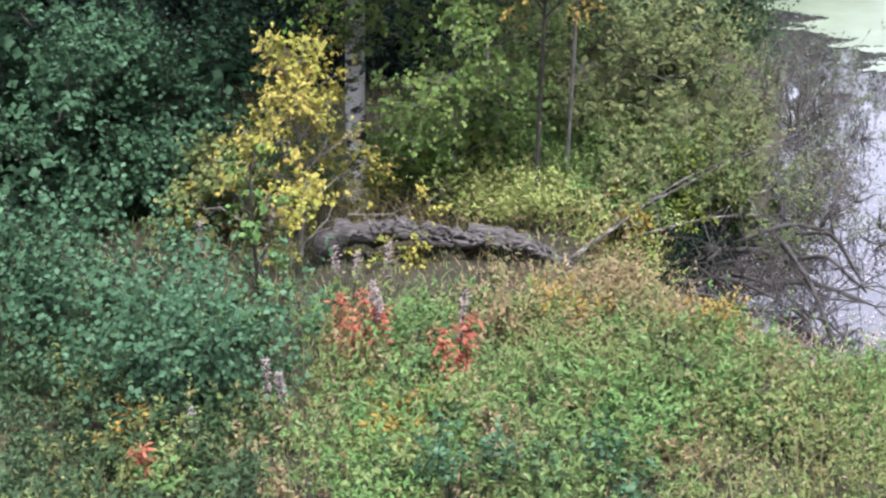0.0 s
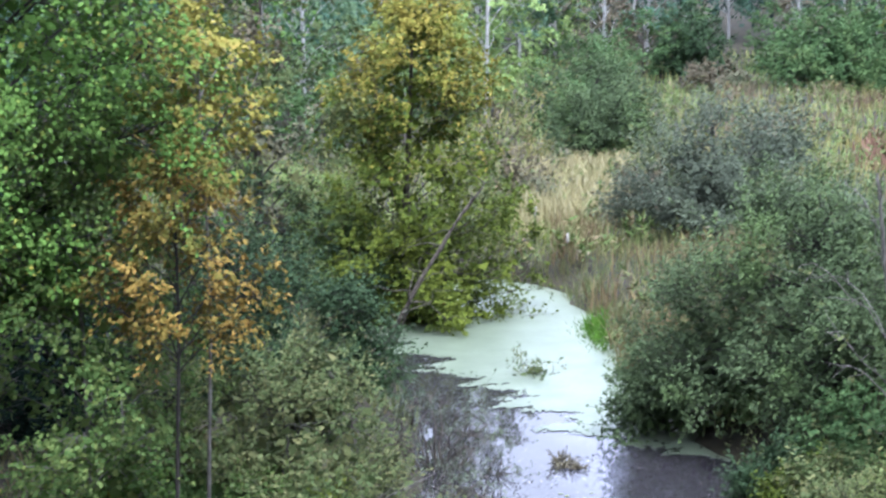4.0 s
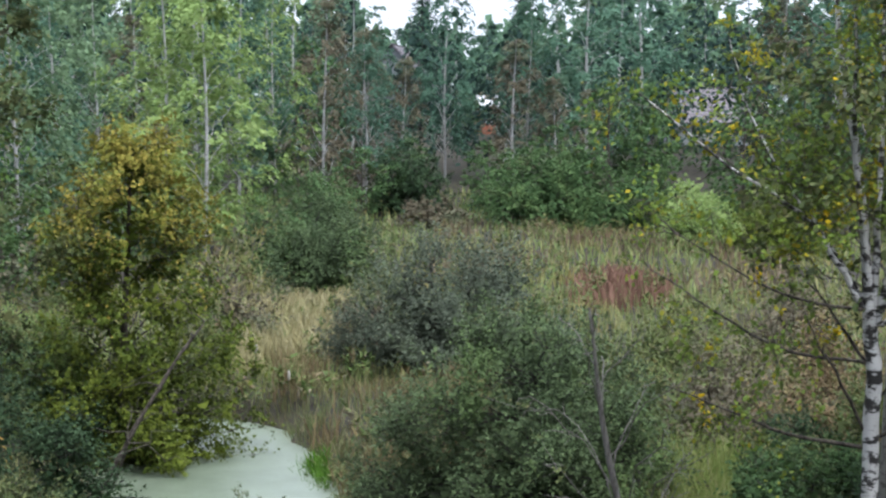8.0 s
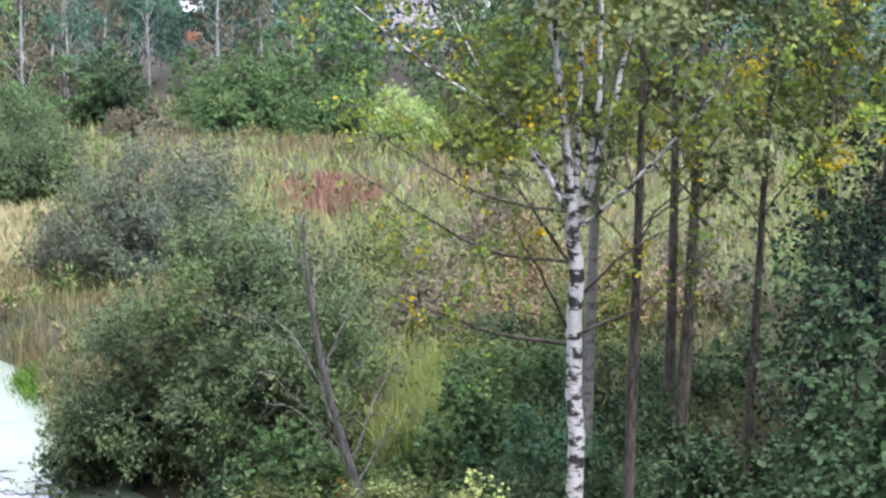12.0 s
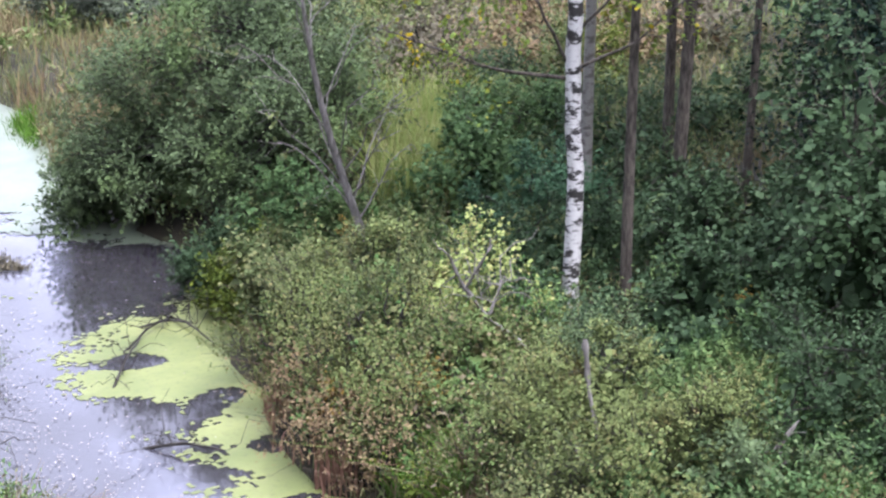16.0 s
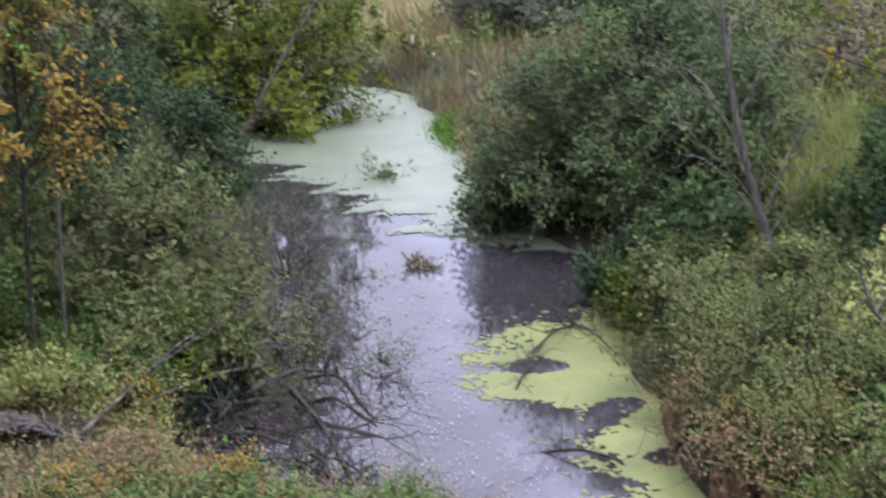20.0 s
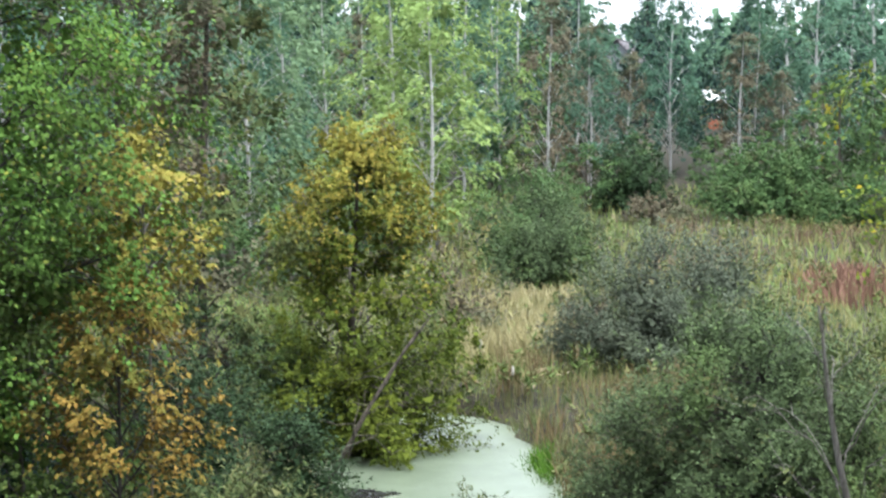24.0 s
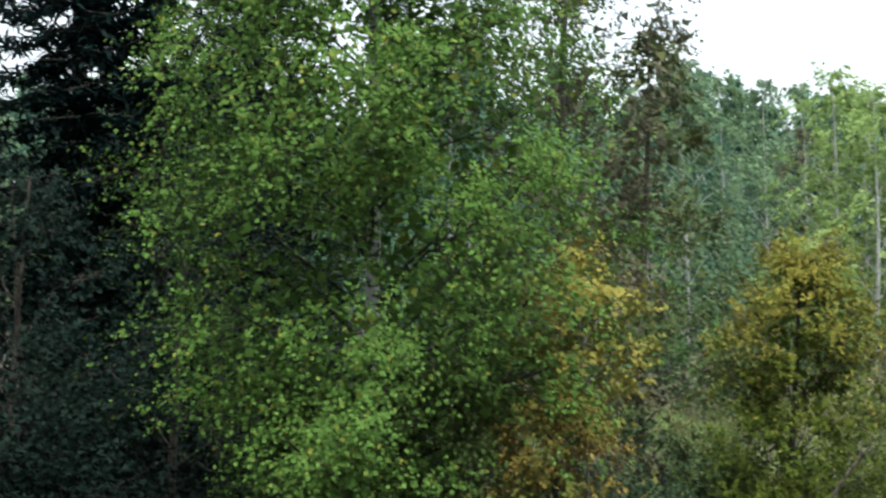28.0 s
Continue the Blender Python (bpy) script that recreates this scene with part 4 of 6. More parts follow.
make_bush(at(8.6, 17.0), "willow_bush", "low green willow scrub among dead branches", "willow", 129, 1.5, 0.9, "alder", 2800, 0.05, 0.35, 10)
make_bush(at(5.6, 23.6), "willow_bush", "dark grey-green willow bush in the bank shade", "willow", 30, 3.0, 3.0, "deep", 8500, 0.08, 0.4, 9)
make_bush(at(6.2, 27.5), "willow_bush", "dark twiggy willow bush on the bank", "willow", 31, 2.6, 4.4, "deep", 7500, 0.08, 0.4, 9)
make_bush(at(9.4, 25.4), "willow_bush", "dark leafy willow bush at the pond edge", "willow", 32, 2.2, 2.0, "deep", 5000, 0.08, 0.4, 8)
make_bush(at(8.2, 22.0), "willow_bush", "olive willow bush with thin twigs", "willow", 33, 2.0, 1.9, "olive", 4200, 0.07, 0.4, 8)

# across the pond: golden tree, pond-side shrubs
make_tree(at(11.5, 33.8), "alder_tree", "alder turning golden at its top beside the pond", "alder", 41, 6.9, 4.4, "alder", 32000, 0.08, BARK_DARK, 0.09, 0.05, 58, 0.75, 0.03, 0.36, 0.6, (0.012, 0), width_at=((0, 1.0), (0.3, 1.0), (0.5, 0.82), (0.68, 0.58), (0.85, 0.46), (1, 0.2)), top_leaf="gold_top", top_from=0.7)
make_bush(at(12.5, 33.2), "alder_bush", "yellow-green alder shoots at the pond edge", "alder", 141, 2.8, 3.2, "alder", 8000, 0.08, 0.6, 9)
make_bush(at(10.2, 33.6), "alder_bush", "dark alder shoots with yellow-green leaves", "alder", 142, 2.6, 2.8, "deep", 6500, 0.08, 0.6, 9)
make_bush(at(8.2, 34.8), "willow_bush", "yellow-green willow bush behind the pond", "willow", 42, 2.6, 3.6, "lime", 10000, 0.1, 0.4, 8)
make_bush(at(9.6, 35.8), "willow_bush", "dark olive willow at the pond's far edge", "willow", 43, 2.8, 2.4, "deep", 5500, 0.09, 0.35, 8)
make_bush(at(13.4, 36.8), "bare_willow", "thin bare willow branches over the pond", "willow", 44, 2.6, 2.2, "brown", 1200, 0.07, 0.35, 10)
make_bush(at(25.7, 23.6), "big_willow", "large rounded grey-green willow bush at the waterside", "willow", 45, 4.5, 4.35, "willow", 46000, 0.062, 0.4, 16, lobes=0.35, spread=0.44, rise=0.3, core=0.06)
make_bush(at(22.0, 24.4, 0.25), "willow_bush", "grey-green willow bush leaning over the pond", "willow", 145, 3.2, 3.1, "willow", 20000, 0.06, 0.4, 12, lobes=0.35, spread=0.4, rise=0.3)
make_bush(at(20.2, 24.6, 0.35), "willow_bush", "low willow bush hanging over duckweed", "willow", 46, 2.0, 1.5, "willow", 5000, 0.07, 0.4, 9)
make_bush(at(21.8, 41), "willow_bush", "grey rounded willow bush in the meadow", "willow", 47, 4.7, 3.95, "grey", 26000, 0.09, 0.4, 12, lobes=0.35)
make_bush(at(18.2, 60), "willow_bush", "grey-green rounded willow bush in the meadow", "willow", 48, 5.2, 4.0, "willow", 16000, 0.105, 0.45, 12)
make_bush(at(17.4, 70), "willow_bush", "green rounded willow bush in the meadow", "willow", 49, 6.0, 4.6, "broad", 14000, 0.125, 0.5, 12)
make_bush(at(25.6, 95), "willow_bush", "wide green willow bush below the wood", "willow", 50, 8.0, 4.0, "broad", 11000, 0.2, 0.5, 14)
make_bush(at(22.0, 92), "willow_bush", "low brown-leaved bush in the meadow", "shrub", 51, 4.0, 2.0, "brown", 4500, 0.18, 0.5, 9)
make_bush(at(21.2, 100), "willow_bush", "dark green bush below the wood", "shrub", 52, 5.5, 4.6, "deep", 6000, 0.2, 0.5, 9)
make_bush(at(31.0, 84), "willow_bush", "yellow-green bush at the meadow's edge", "shrub", 53, 5.0, 3.6, "lime", 5500, 0.17, 0.5, 9)
make_bush(at(28.6, 92), "willow_bush", "dark green bush at the meadow's edge", "shrub", 54, 5.0, 3.8, "broad", 5500, 0.18, 0.5, 9)
make_bush(at(34.0, 80), "willow_bush", "green bush at the meadow's edge", "shrub", 55, 6.0, 4.0, "alder", 5500, 0.18, 0.5, 9)

for k, (a, d, w, h, leaf) in enumerate(((24.6, 20.9, 1.6, 0.9, "deep"), (27.2, 21.2, 2.0, 1.2, "broad"), (38.4, 24.0, 3.0, 1.5, "deep"), (33.8, 24.4, 2.4, 1.3, "broad"), (35.6, 25.6, 2.2, 1.4, "broad"), (32.0, 28.6, 2.2, 1.4, "alder"), (34.6, 28.6, 2.4, 1.4, "deep"), (37.2, 30.5, 2.6, 1.5, "alder"), (35.6, 20.6, 2.2, 1.3, "blue"), (41.5, 27.0, 3.2, 1.6, "deep"), (25.4, 19.6, 1.2, 0.9, "alder"))):
    make_bush(at(a, d), "undergrowth_bush", "low green bush in the shade of taller growth", "shrub", 270 + k, w, h, leaf, 5200, 0.06, 0.5, 7, group="undergrowth bushes")
# twiggy shrubs between the big willow and the birch
rough_spots = random.Random(8)
for k, (a, d, w, h, leaf, n) in enumerate((
        (27.6, 27.0, 2.4, 2.3, "willow", 3000), (29.6, 23.6, 1.6, 1.3, "brown", 900), (31.6, 28.5, 2.2, 2.1, "brown", 1800), (33.6, 26.5, 1.6, 1.1, "shrub", 1500), (29.0, 31.5, 2.6, 2.3, "shrub", 3200),
        (32.0, 34.0, 2.6, 1.9, "brown", 2200), (34.8, 31.0, 2.2, 1.7, "russet", 1600), (36.6, 28.0, 2.2, 1.8, "olive", 2200), (26.2, 36.0, 2.4, 1.9, "grey", 2600),
        (35.4, 36.0, 3.0, 1.8, "russet", 2400), (38.4, 33.0, 3.0, 2.2, "russet", 2600), (40.8, 36.0, 3.4, 2.2, "brown", 2600), (31.0, 42.0, 3.0, 1.8, "shrub", 3000), (34.0, 46.0, 3.4, 1.9, "brown", 2600),
        (20.0, 50.0, 2.4, 2.0, "olive", 2200), (19.6, 44.0, 2.2, 1.6, "brown", 1600), (24.2, 56.0, 3.4, 2.4, "grey", 3000), (15.0, 46.0, 2.4, 2.6, "brown", 1800), (14.2, 41.0, 2.0, 1.6, "olive", 1800))):
    make_bush(at(a, d), "meadow_shrub", "low sparse shrub with %s leaves in the meadow" % {"olive": "olive-green", "shrub": "mixed green", "brown": "reddish-brown", "orange": "rusty orange", "russet": "dull russet", "grey": "grey-green", "willow": "dark grey-green"}[leaf], "shrub", 200 + k, w, h, leaf, n, 0.05 + 0.0017 * d, 0.45, 7, lobes=0.4, spread=0.1 * (w + h) + 0.1, rise=0.9, group="shrubs in the meadow")
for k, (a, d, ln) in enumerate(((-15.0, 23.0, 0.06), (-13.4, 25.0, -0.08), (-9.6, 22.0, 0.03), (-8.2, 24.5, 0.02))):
    make_tree(at(a, d), "alder_tree", "dark slim trunk with shade painted into its leaves", "alder", 240 + k, 7.0, 3.0, "dark", 3500, 0.09, BARK_DARK, 0.07, 0.5, 14, 0.7, 0.03, 0.4, 0.6, (ln, 0))

# right bank
for k, (a, d, w, h, leaf, n) in enumerate(((26.6, 17.4, 1.4, 1.2, "olive", 4000), (27.5, 16.2, 1.5, 1.2, "shrub", 4000), (29.0, 15.0, 1.3, 0.95, "shrub", 3600), (28.0, 14.9, 0.9, 0.7, "russet", 1200), (30.3, 15.8, 1.4, 1.1, "olive", 3000), (31.0, 14.5, 1.0, 0.7, "herb", 1900), (33.4, 13.2, 1.2, 0.75, "herb", 2600), (35.6, 13.0, 1.3, 0.9, "shrub", 3800), (39.0, 12.3, 1.4, 0.9, "shrub", 4200), (36.8, 12.0, 1.1, 0.7, "olive", 2600), (28.2, 17.6, 1.4, 1.2, "olive", 3600), (32.2, 15.6, 1.2, 0.9, "herb", 2200), (27.0, 15.7, 0.8, 0.6, "russet", 900), (29.6, 14.3, 0.9, 0.6, "russet", 1000), (33.2, 14.6, 0.9, 0.7, "fire_green", 1200), (30.0, 16.6, 1.0, 1.0, "fire_green", 1400), (37.8, 14.6, 1.1, 0.9, "willow", 2400), (34.6, 16.4, 1.0, 0.9, "fire_green", 1300), (31.6, 13.7, 0.8, 0.6, "alder", 1000))):
    make_bush(at(a, d), "bank_bush", "%s fine-leaved bush on the pond bank" % {"olive": "yellowish olive", "shrub": "olive-green", "herb": "mixed green and brown", "willow": "grey-green", "blue": "blue-green", "russet": "dull russet", "fire_green": "fresh green", "alder": "yellow-green"}[leaf], "shrub", 520 + k, w, h, leaf, int(1.3 * n), 0.039, 0.42, 9, spread=0.3, rise=0.9, lobes=0.5, core=0.05, group="bushes on the pond bank")
make_bush(at(26.2, 18.6), "willow_bush", "low green shrub at the water's edge", "shrub", 62, 1.5, 1.0, "olive", 3600, 0.07, 0.5, 8)
make_bush(at(29.6, 17.6), "willow_bush", "olive green shrub behind the bank", "shrub", 162, 1.8, 1.2, "shrub", 6500, 0.048, 0.5, 8)
make_bush(at(32.8, 16.6), "yellow_bush", "sparse grey-twigged bush with pale yellow leaves", "shrub", 63, 2.0, 1.35, "pale_yellow", 2200, 0.055, 0.5, 10, bark=BARK_GREY)
make_bush(at(37.6, 13.4), "willow_bush", "grey-green rounded bush before a birch", "shrub", 64, 1.9, 1.25, "shrub", 11000, 0.036, 0.45, 9)
make_bush(at(41.0, 12.6), "willow_bush", "grey-green rounded bush on the slope", "shrub", 65, 1.8, 1.0, "shrub", 10000, 0.036, 0.45, 9)
make_bush(at(34.2, 14.8), "willow_bush", "green leafy bush among grass tussocks", "shrub", 66, 1.5, 0.8, "herb", 3600, 0.055, 0.5, 8)
make_bush(at(46.2, 13.6), "willow_bush", "dark blue-green willow bush", "shrub", 67, 1.7, 1.9, "deep", 7000, 0.05, 0.4, 9)
make_bush(at(36.2, 19.0), "willow_bush", "dark grey-green shrub behind the birch", "shrub", 68, 1.6, 1.3, "deep", 4000, 0.06, 0.45, 8)
make_bush(at(33.2, 22.0), "broadleaf_shrub", "green shrub with broad leaves", "shrub", 69, 2.6, 1.5, "broad", 6500, 0.085, 0.65, 8)
make_bush(at(40.0, 20.4), "broadleaf_shrub", "dark shrub with broad green leaves under alders", "shrub", 70, 2.4, 1.2, "deep", 6000, 0.075, 0.65, 9)
make_bush(at(43.2, 18.4), "broadleaf_shrub", "dark shrub with broad green leaves under alders", "shrub", 170, 2.6, 1.5, "deep", 9000, 0.062, 0.65, 9)
make_bush(at(47.4, 17.0), "bird_cherry", "leafy bird cherry with broad green leaves", "tree", 71, 2.7, 4.3, "deep", 9500, 0.095, 0.6, 8, bark=BARK_DARK, low=0.1, spread=0.4, rise=0.0)
make_bush(at(48.2, 15.6), "bird_cherry", "tall leafy bird cherry with broad green leaves", "tree", 371, 2.6, 5.6, "deep", 9000, 0.085, 0.6, 8, bark=BARK_DARK, low=0.15, spread=0.4, rise=0.0)
make_bush(at(48.6, 23.0), "bird_cherry", "tall green bird cherry behind the alders", "tree", 373, 4.0, 8.4, "deep", 12000, 0.11, 0.6, 8, bark=BARK_DARK)
make_bush(at(48.5, 20.5), "bird_cherry", "leafy dark bird cherry at the wood's edge", "tree", 72, 3.4, 6.5, "dark", 12000, 0.08, 0.6, 8, bark=BARK_DARK)
make_tree(at(37.25, 21.5), "birch_tree", "second birch trunk behind the first, bark darkened as in shade", "birch", 74, 10.5, 3.4, "birch_gold", 2600, 0.065, BARK_SHADED, 0.075, 0.42, 18, 0.7, 0.06, 0.3, 0.75, (-0.01, 0.0), limb_bark=BARK_GREY)
for k, (a, d, h, r, ln) in enumerate(((38.7, 18.2, 8.5, 0.06, 0.01), (40.05, 24.0, 9.0, 0.075, 0.0), (40.3, 21.0, 9.0, 0.085, 0.05), (42.7, 22.0, 8.5, 0.055, 0.05), (44.6, 24.0, 9.5, 0.08, 0.06))):
    make_tree(at(a, d), "alder_tree", "dark-barked alder with yellowing leaves high up", "alder", 80 + k, h, 3.6, "birch_gold" if k % 2 else "olive", 6000, 0.08, BARK_DARK, r, 0.5, 16, 0.75, 0.03, 0.35, 0.7, (ln, 0), group="alders on the bank", bend=0.003)
make_tree(at(29.9, 19.3), "grey_tree", "small leaning grey tree, nearly leafless", "tree", 90, 4.0, 2.6, "olive", 420, 0.06, BARK_GREY, 0.05, 0.35, 16, 0.6, 0.0, 0.25, 0.9, (-0.21, 0.0), bend=0.02)


def forked_birch():
    """The white birch on the right bank: one trunk that forks into slim stems, with long bare limbs."""
    root = thing("birch_tree", at(36.8, 18.0), "white-barked forked birch with sparse green and yellow leaves", "birch")
    base = root.location
    away = math.hypot(base.x, base.y)
    side, deep = np.array([base.y, -base.x, 0]) / away, np.array([base.x, base.y, 0]) / away
    rng = np.random.default_rng(73)

    def way(points, depth):
        # points: sideways and height over the water; depth: how far the end leans from or to the eye
        p = np.array([side * u + deep * depth * (i / (len(points) - 1)) ** 1.3 + np.array([0, 0, z - base.z]) for i, (u, z) in enumerate(points)])
        n = 4 * (len(p) - 1) + 1
        s = np.linspace(0, len(p) - 1, n)
        q = np.stack([np.interp(s, np.arange(len(p)), p[:, k]) for k in range(3)], 1)
        q[1:-1] = (q[:-2] + 2 * q[1:-1] + q[2:]) / 4 + rng.standard_normal((n - 2, 3)) * 0.012
        return q

    trunk = Shape()
    t = way([(0.0, 0.45), (0.02, 2.2), (0.02, 3.95), (-0.04, 4.65)], 0.0)
    trunk.tube(t, np.linspace(0.1, 0.075, len(t)), 14)
    part("trunk", trunk.mesh("trunk", BARK_BIRCH), root)
    white = [
        ([(-0.04, 4.6), (-0.16, 6.0), (-0.33, 6.9), (-0.5, 8.2), (-0.6, 9.6)], 0.3, 0.062),
        ([(-0.02, 4.55), (-0.1, 5.4), (-0.22, 6.2), (-0.24, 7.6), (-0.2, 9.2)], -0.5, 0.05),
        ([(0.0, 4.5), (0.04, 6.0), (0.06, 7.0), (0.02, 9.0)], 0.6, 0.045),
        ([(0.03, 4.5), (0.2, 5.4), (0.26, 7.2), (0.3, 9.0)], -0.3, 0.045),
        ([(0.05, 4.6), (0.35, 5.6), (0.55, 6.4), (0.68, 7.3), (0.8, 8.6)], 0.5, 0.042),
        ([(-0.04, 4.6), (-0.55, 5.45), (-0.85, 5.75), (-1.55, 6.2), (-2.45, 6.95)], -0.6, 0.036),
        ([(-0.04, 4.7), (-0.5, 5.4), (-0.95, 6.0), (-1.35, 6.75), (-1.6, 7.6)], 0.6, 0.024),
        ([(0.08, 4.5), (0.75, 5.1), (1.15, 5.6), (1.8, 6.4)], -0.5, 0.028),
    ]
    dark = [
        ([(-0.02, 3.2), (-0.8, 3.3), (-1.6, 3.65), (-2.1, 3.85)], -0.5, 0.026),
        ([(-0.02, 4.05), (-0.5, 4.7), (-0.9, 5.1)], 0.8, 0.02),
        ([(-0.03, 4.65), (-0.9, 4.8), (-2.0, 5.5)], -0.9, 0.02),
        ([(-0.02, 3.3), (-0.4, 4.05), (-0.65, 4.6)], -0.6, 0.022),
        ([(-0.02, 4.1), (-1.0, 4.2), (-1.9, 4.7), (-2.5, 5.1)], 0.4, 0.02),
        ([(0.03, 3.7), (0.6, 4.3), (1.2, 4.6)], -0.3, 0.02),
        ([(0.03, 3.3), (0.7, 3.6), (1.5, 4.2)], 0.5, 0.022),
    ]
    centres, twig = [], Shape()
    for group, bark in ((white, BARK_BIRCH), (dark, BARK_DARK)):
        for pts, depth, r in group:
            p = way(pts, depth)
            s = Shape()
            s.tube(p, np.linspace(r, 0.006, len(p)), 8)
            part("limb", s.mesh("limb", bark), root)
            ln = np.linalg.norm(p[-1] - p[0])
            m = int(6 + 5 * ln) if group is white else int(3 + 2.2 * ln)
            q = rng.uniform(0.25, 1.0, m) * (len(p) - 1)
            i = np.minimum(q.astype(int), len(p) - 2)
            o = p[i] + (p[i + 1] - p[i]) * (q - i)[:, None]
            e = o + unit(rng.standard_normal((m, 3)) + unit((p[i + 1] - p[i])) * 0.8) * rng.uniform(0.2, 0.75, m)[:, None]
            for a, b in zip(o, e):
                twig.tube(limb_points(a, b, 0.05, rng, 4, 0.05), np.linspace(0.007, 0.003, 4), 3)
            centres.append(e)
    centres = np.concatenate(centres)
    out = unit(rng.standard_normal(centres.shape) + np.array([0, 0, 0.3]))
    pos, face, along, a, b = sprays(rng, centres, out, 8500, 0.3, 0.08, 0.8, 0.1, 8)
    twig.sticks(a, b, 0.0035, 0.0015)
    tagged(part("brushwood", twig.mesh("brushwood", BARK_DARK), root), kind="stuff")
    tagged(part("crown", leaf_mesh("crown", rng, pos, LEAF["birch_gold"], 0.062, 0.7, 0.35, face, 0.5, along), root), kind="stuff")


forked_birch()
make_bush(at(41.6, 16.2), "broadleaf_shrub", "dark leafy shrub in the shade of alders", "shrub", 171, 2.0, 1.0, "deep", 4200, 0.08, 0.6, 8)
make_bush(at(44.0, 15.0), "willow_bush", "dark green shrub on the shaded slope", "shrub", 172, 1.6, 0.9, "broad", 3600, 0.06, 0.5, 8)
make_bush(at(38.6, 15.6), "willow_bush", "dark green shrub behind rounded bushes", "shrub", 173, 1.6, 0.9, "deep", 3000, 0.06, 0.5, 8)
make_bush(at(43.4, 12.4), "willow_bush", "grey-green bush on the slope", "shrub", 174, 1.3, 0.9, "willow", 3200, 0.045, 0.45, 8)


# ---- far wood on the hillside ----
far_kinds, coarse_kinds = [], []
for k in range(4):
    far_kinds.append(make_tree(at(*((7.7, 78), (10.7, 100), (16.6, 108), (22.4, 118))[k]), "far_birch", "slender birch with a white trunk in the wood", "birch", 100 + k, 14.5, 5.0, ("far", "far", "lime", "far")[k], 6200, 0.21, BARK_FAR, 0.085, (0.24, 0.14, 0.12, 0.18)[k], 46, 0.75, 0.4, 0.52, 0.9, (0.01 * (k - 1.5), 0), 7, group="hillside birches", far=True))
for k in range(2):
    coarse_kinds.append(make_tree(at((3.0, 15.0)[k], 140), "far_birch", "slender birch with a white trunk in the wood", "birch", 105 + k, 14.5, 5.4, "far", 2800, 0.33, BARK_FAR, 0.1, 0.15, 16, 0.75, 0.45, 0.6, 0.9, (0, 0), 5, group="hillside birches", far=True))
brown_tree = make_tree(at(18.3, 100), "far_aspen", "reddish-brown slender tree in the wood", "tree", 110, 13.0, 4.0, "brown", 6000, 0.18, BARK_FAR, 0.1, 0.1, 38, 0.75, 0.35, 0.48, 0.95, (0, 0), 6, group="hillside trees", far=True)
green_tree = make_tree(at(29.0, 100), "far_tree", "rounded green broadleaf tree on the slope", "tree", 111, 7.5, 5.8, "broad", 2800, 0.24, BARK_DARK, 0.12, 0.12, 22, 0.75, 0.05, 0.6, 0.8, (0, 0), 5, group="hillside trees", far=True)
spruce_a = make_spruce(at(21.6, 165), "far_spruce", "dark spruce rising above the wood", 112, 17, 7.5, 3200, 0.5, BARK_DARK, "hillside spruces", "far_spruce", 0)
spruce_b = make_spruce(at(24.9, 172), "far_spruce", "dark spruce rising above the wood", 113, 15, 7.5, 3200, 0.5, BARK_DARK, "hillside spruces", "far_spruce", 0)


def set_at(proto, az, d, scale, turn, wide=1.0):
    p = at(az, d, -0.1)
    m = Matrix.Translation(p) @ Matrix.Rotation(turn, 4, "Z") @ Matrix.Diagonal((scale * wide, scale * wide, scale, 1))
    return copy_thing(proto, m)


placed = random.Random(5)
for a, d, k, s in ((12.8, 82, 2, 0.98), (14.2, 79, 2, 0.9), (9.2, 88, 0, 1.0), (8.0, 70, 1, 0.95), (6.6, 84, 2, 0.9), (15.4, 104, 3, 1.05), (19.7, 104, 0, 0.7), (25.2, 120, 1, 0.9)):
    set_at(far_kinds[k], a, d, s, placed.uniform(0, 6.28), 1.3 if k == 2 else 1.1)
for a, d, s in ((19.6, 108, 0.85), (26.1, 106, 0.62), (27.2, 108, 0.55), (21.0, 112, 0.7)):
    set_at(brown_tree, a, d, s, placed.uniform(0, 6.28))
for a, d, s in ((28.0, 98, 1.0), (32.5, 96, 0.95), (34.5, 100, 1.0), (36.5, 90, 0.9)):
    set_at(green_tree, a, d, s, placed.uniform(0, 6.28))
for ring, (d0, d1, step) in enumerate(((108, 128, 1.8), (132, 160, 2.3), (174, 200, 1.7))):
    for a in np.arange(-20, 55, step):
        aa, d = float(a) + placed.uniform(-0.6, 0.6), placed.uniform(d0, d1)
        if ring < 2 and (29.3 < aa < 32.8 or 23.0 < aa < 24.6 or 20.2 < aa < 21.4):
            continue
        pick = placed.random()
        drop = 1.0 if aa < 19.5 else 0.8 if aa < 25 else 1.08
        wide = placed.uniform(1.2, 1.5)
        if pick < 0.7:
            set_at(far_kinds[(0, 1, 3, 0, 1, 3, 2)[placed.randrange(7)]] if ring < 1 else coarse_kinds[placed.randrange(2)], aa, d, placed.uniform(0.85, 1.1) * drop, placed.uniform(0, 6.28), wide)
        elif pick < 0.82:
            set_at(green_tree, aa, d, placed.uniform(1.1, 1.7) * drop, placed.uniform(0, 6.28))
        elif pick < 0.95 or aa < 20:
            set_at(brown_tree, aa, d, placed.uniform(0.7, 1.0) * drop, placed.uniform(0, 6.28), wide)
        else:
            set_at((spruce_a, spruce_b)[placed.randrange(2)], aa, d, placed.uniform(0.8, 1.05) * drop, placed.uniform(0, 6.28))
for a in np.arange(-20, 55, 2.6):
    set_at(green_tree, float(a) + placed.uniform(-0.6, 0.6), placed.uniform(97, 108), placed.uniform(0.45, 0.7), placed.uniform(0, 6.28), 1.3)
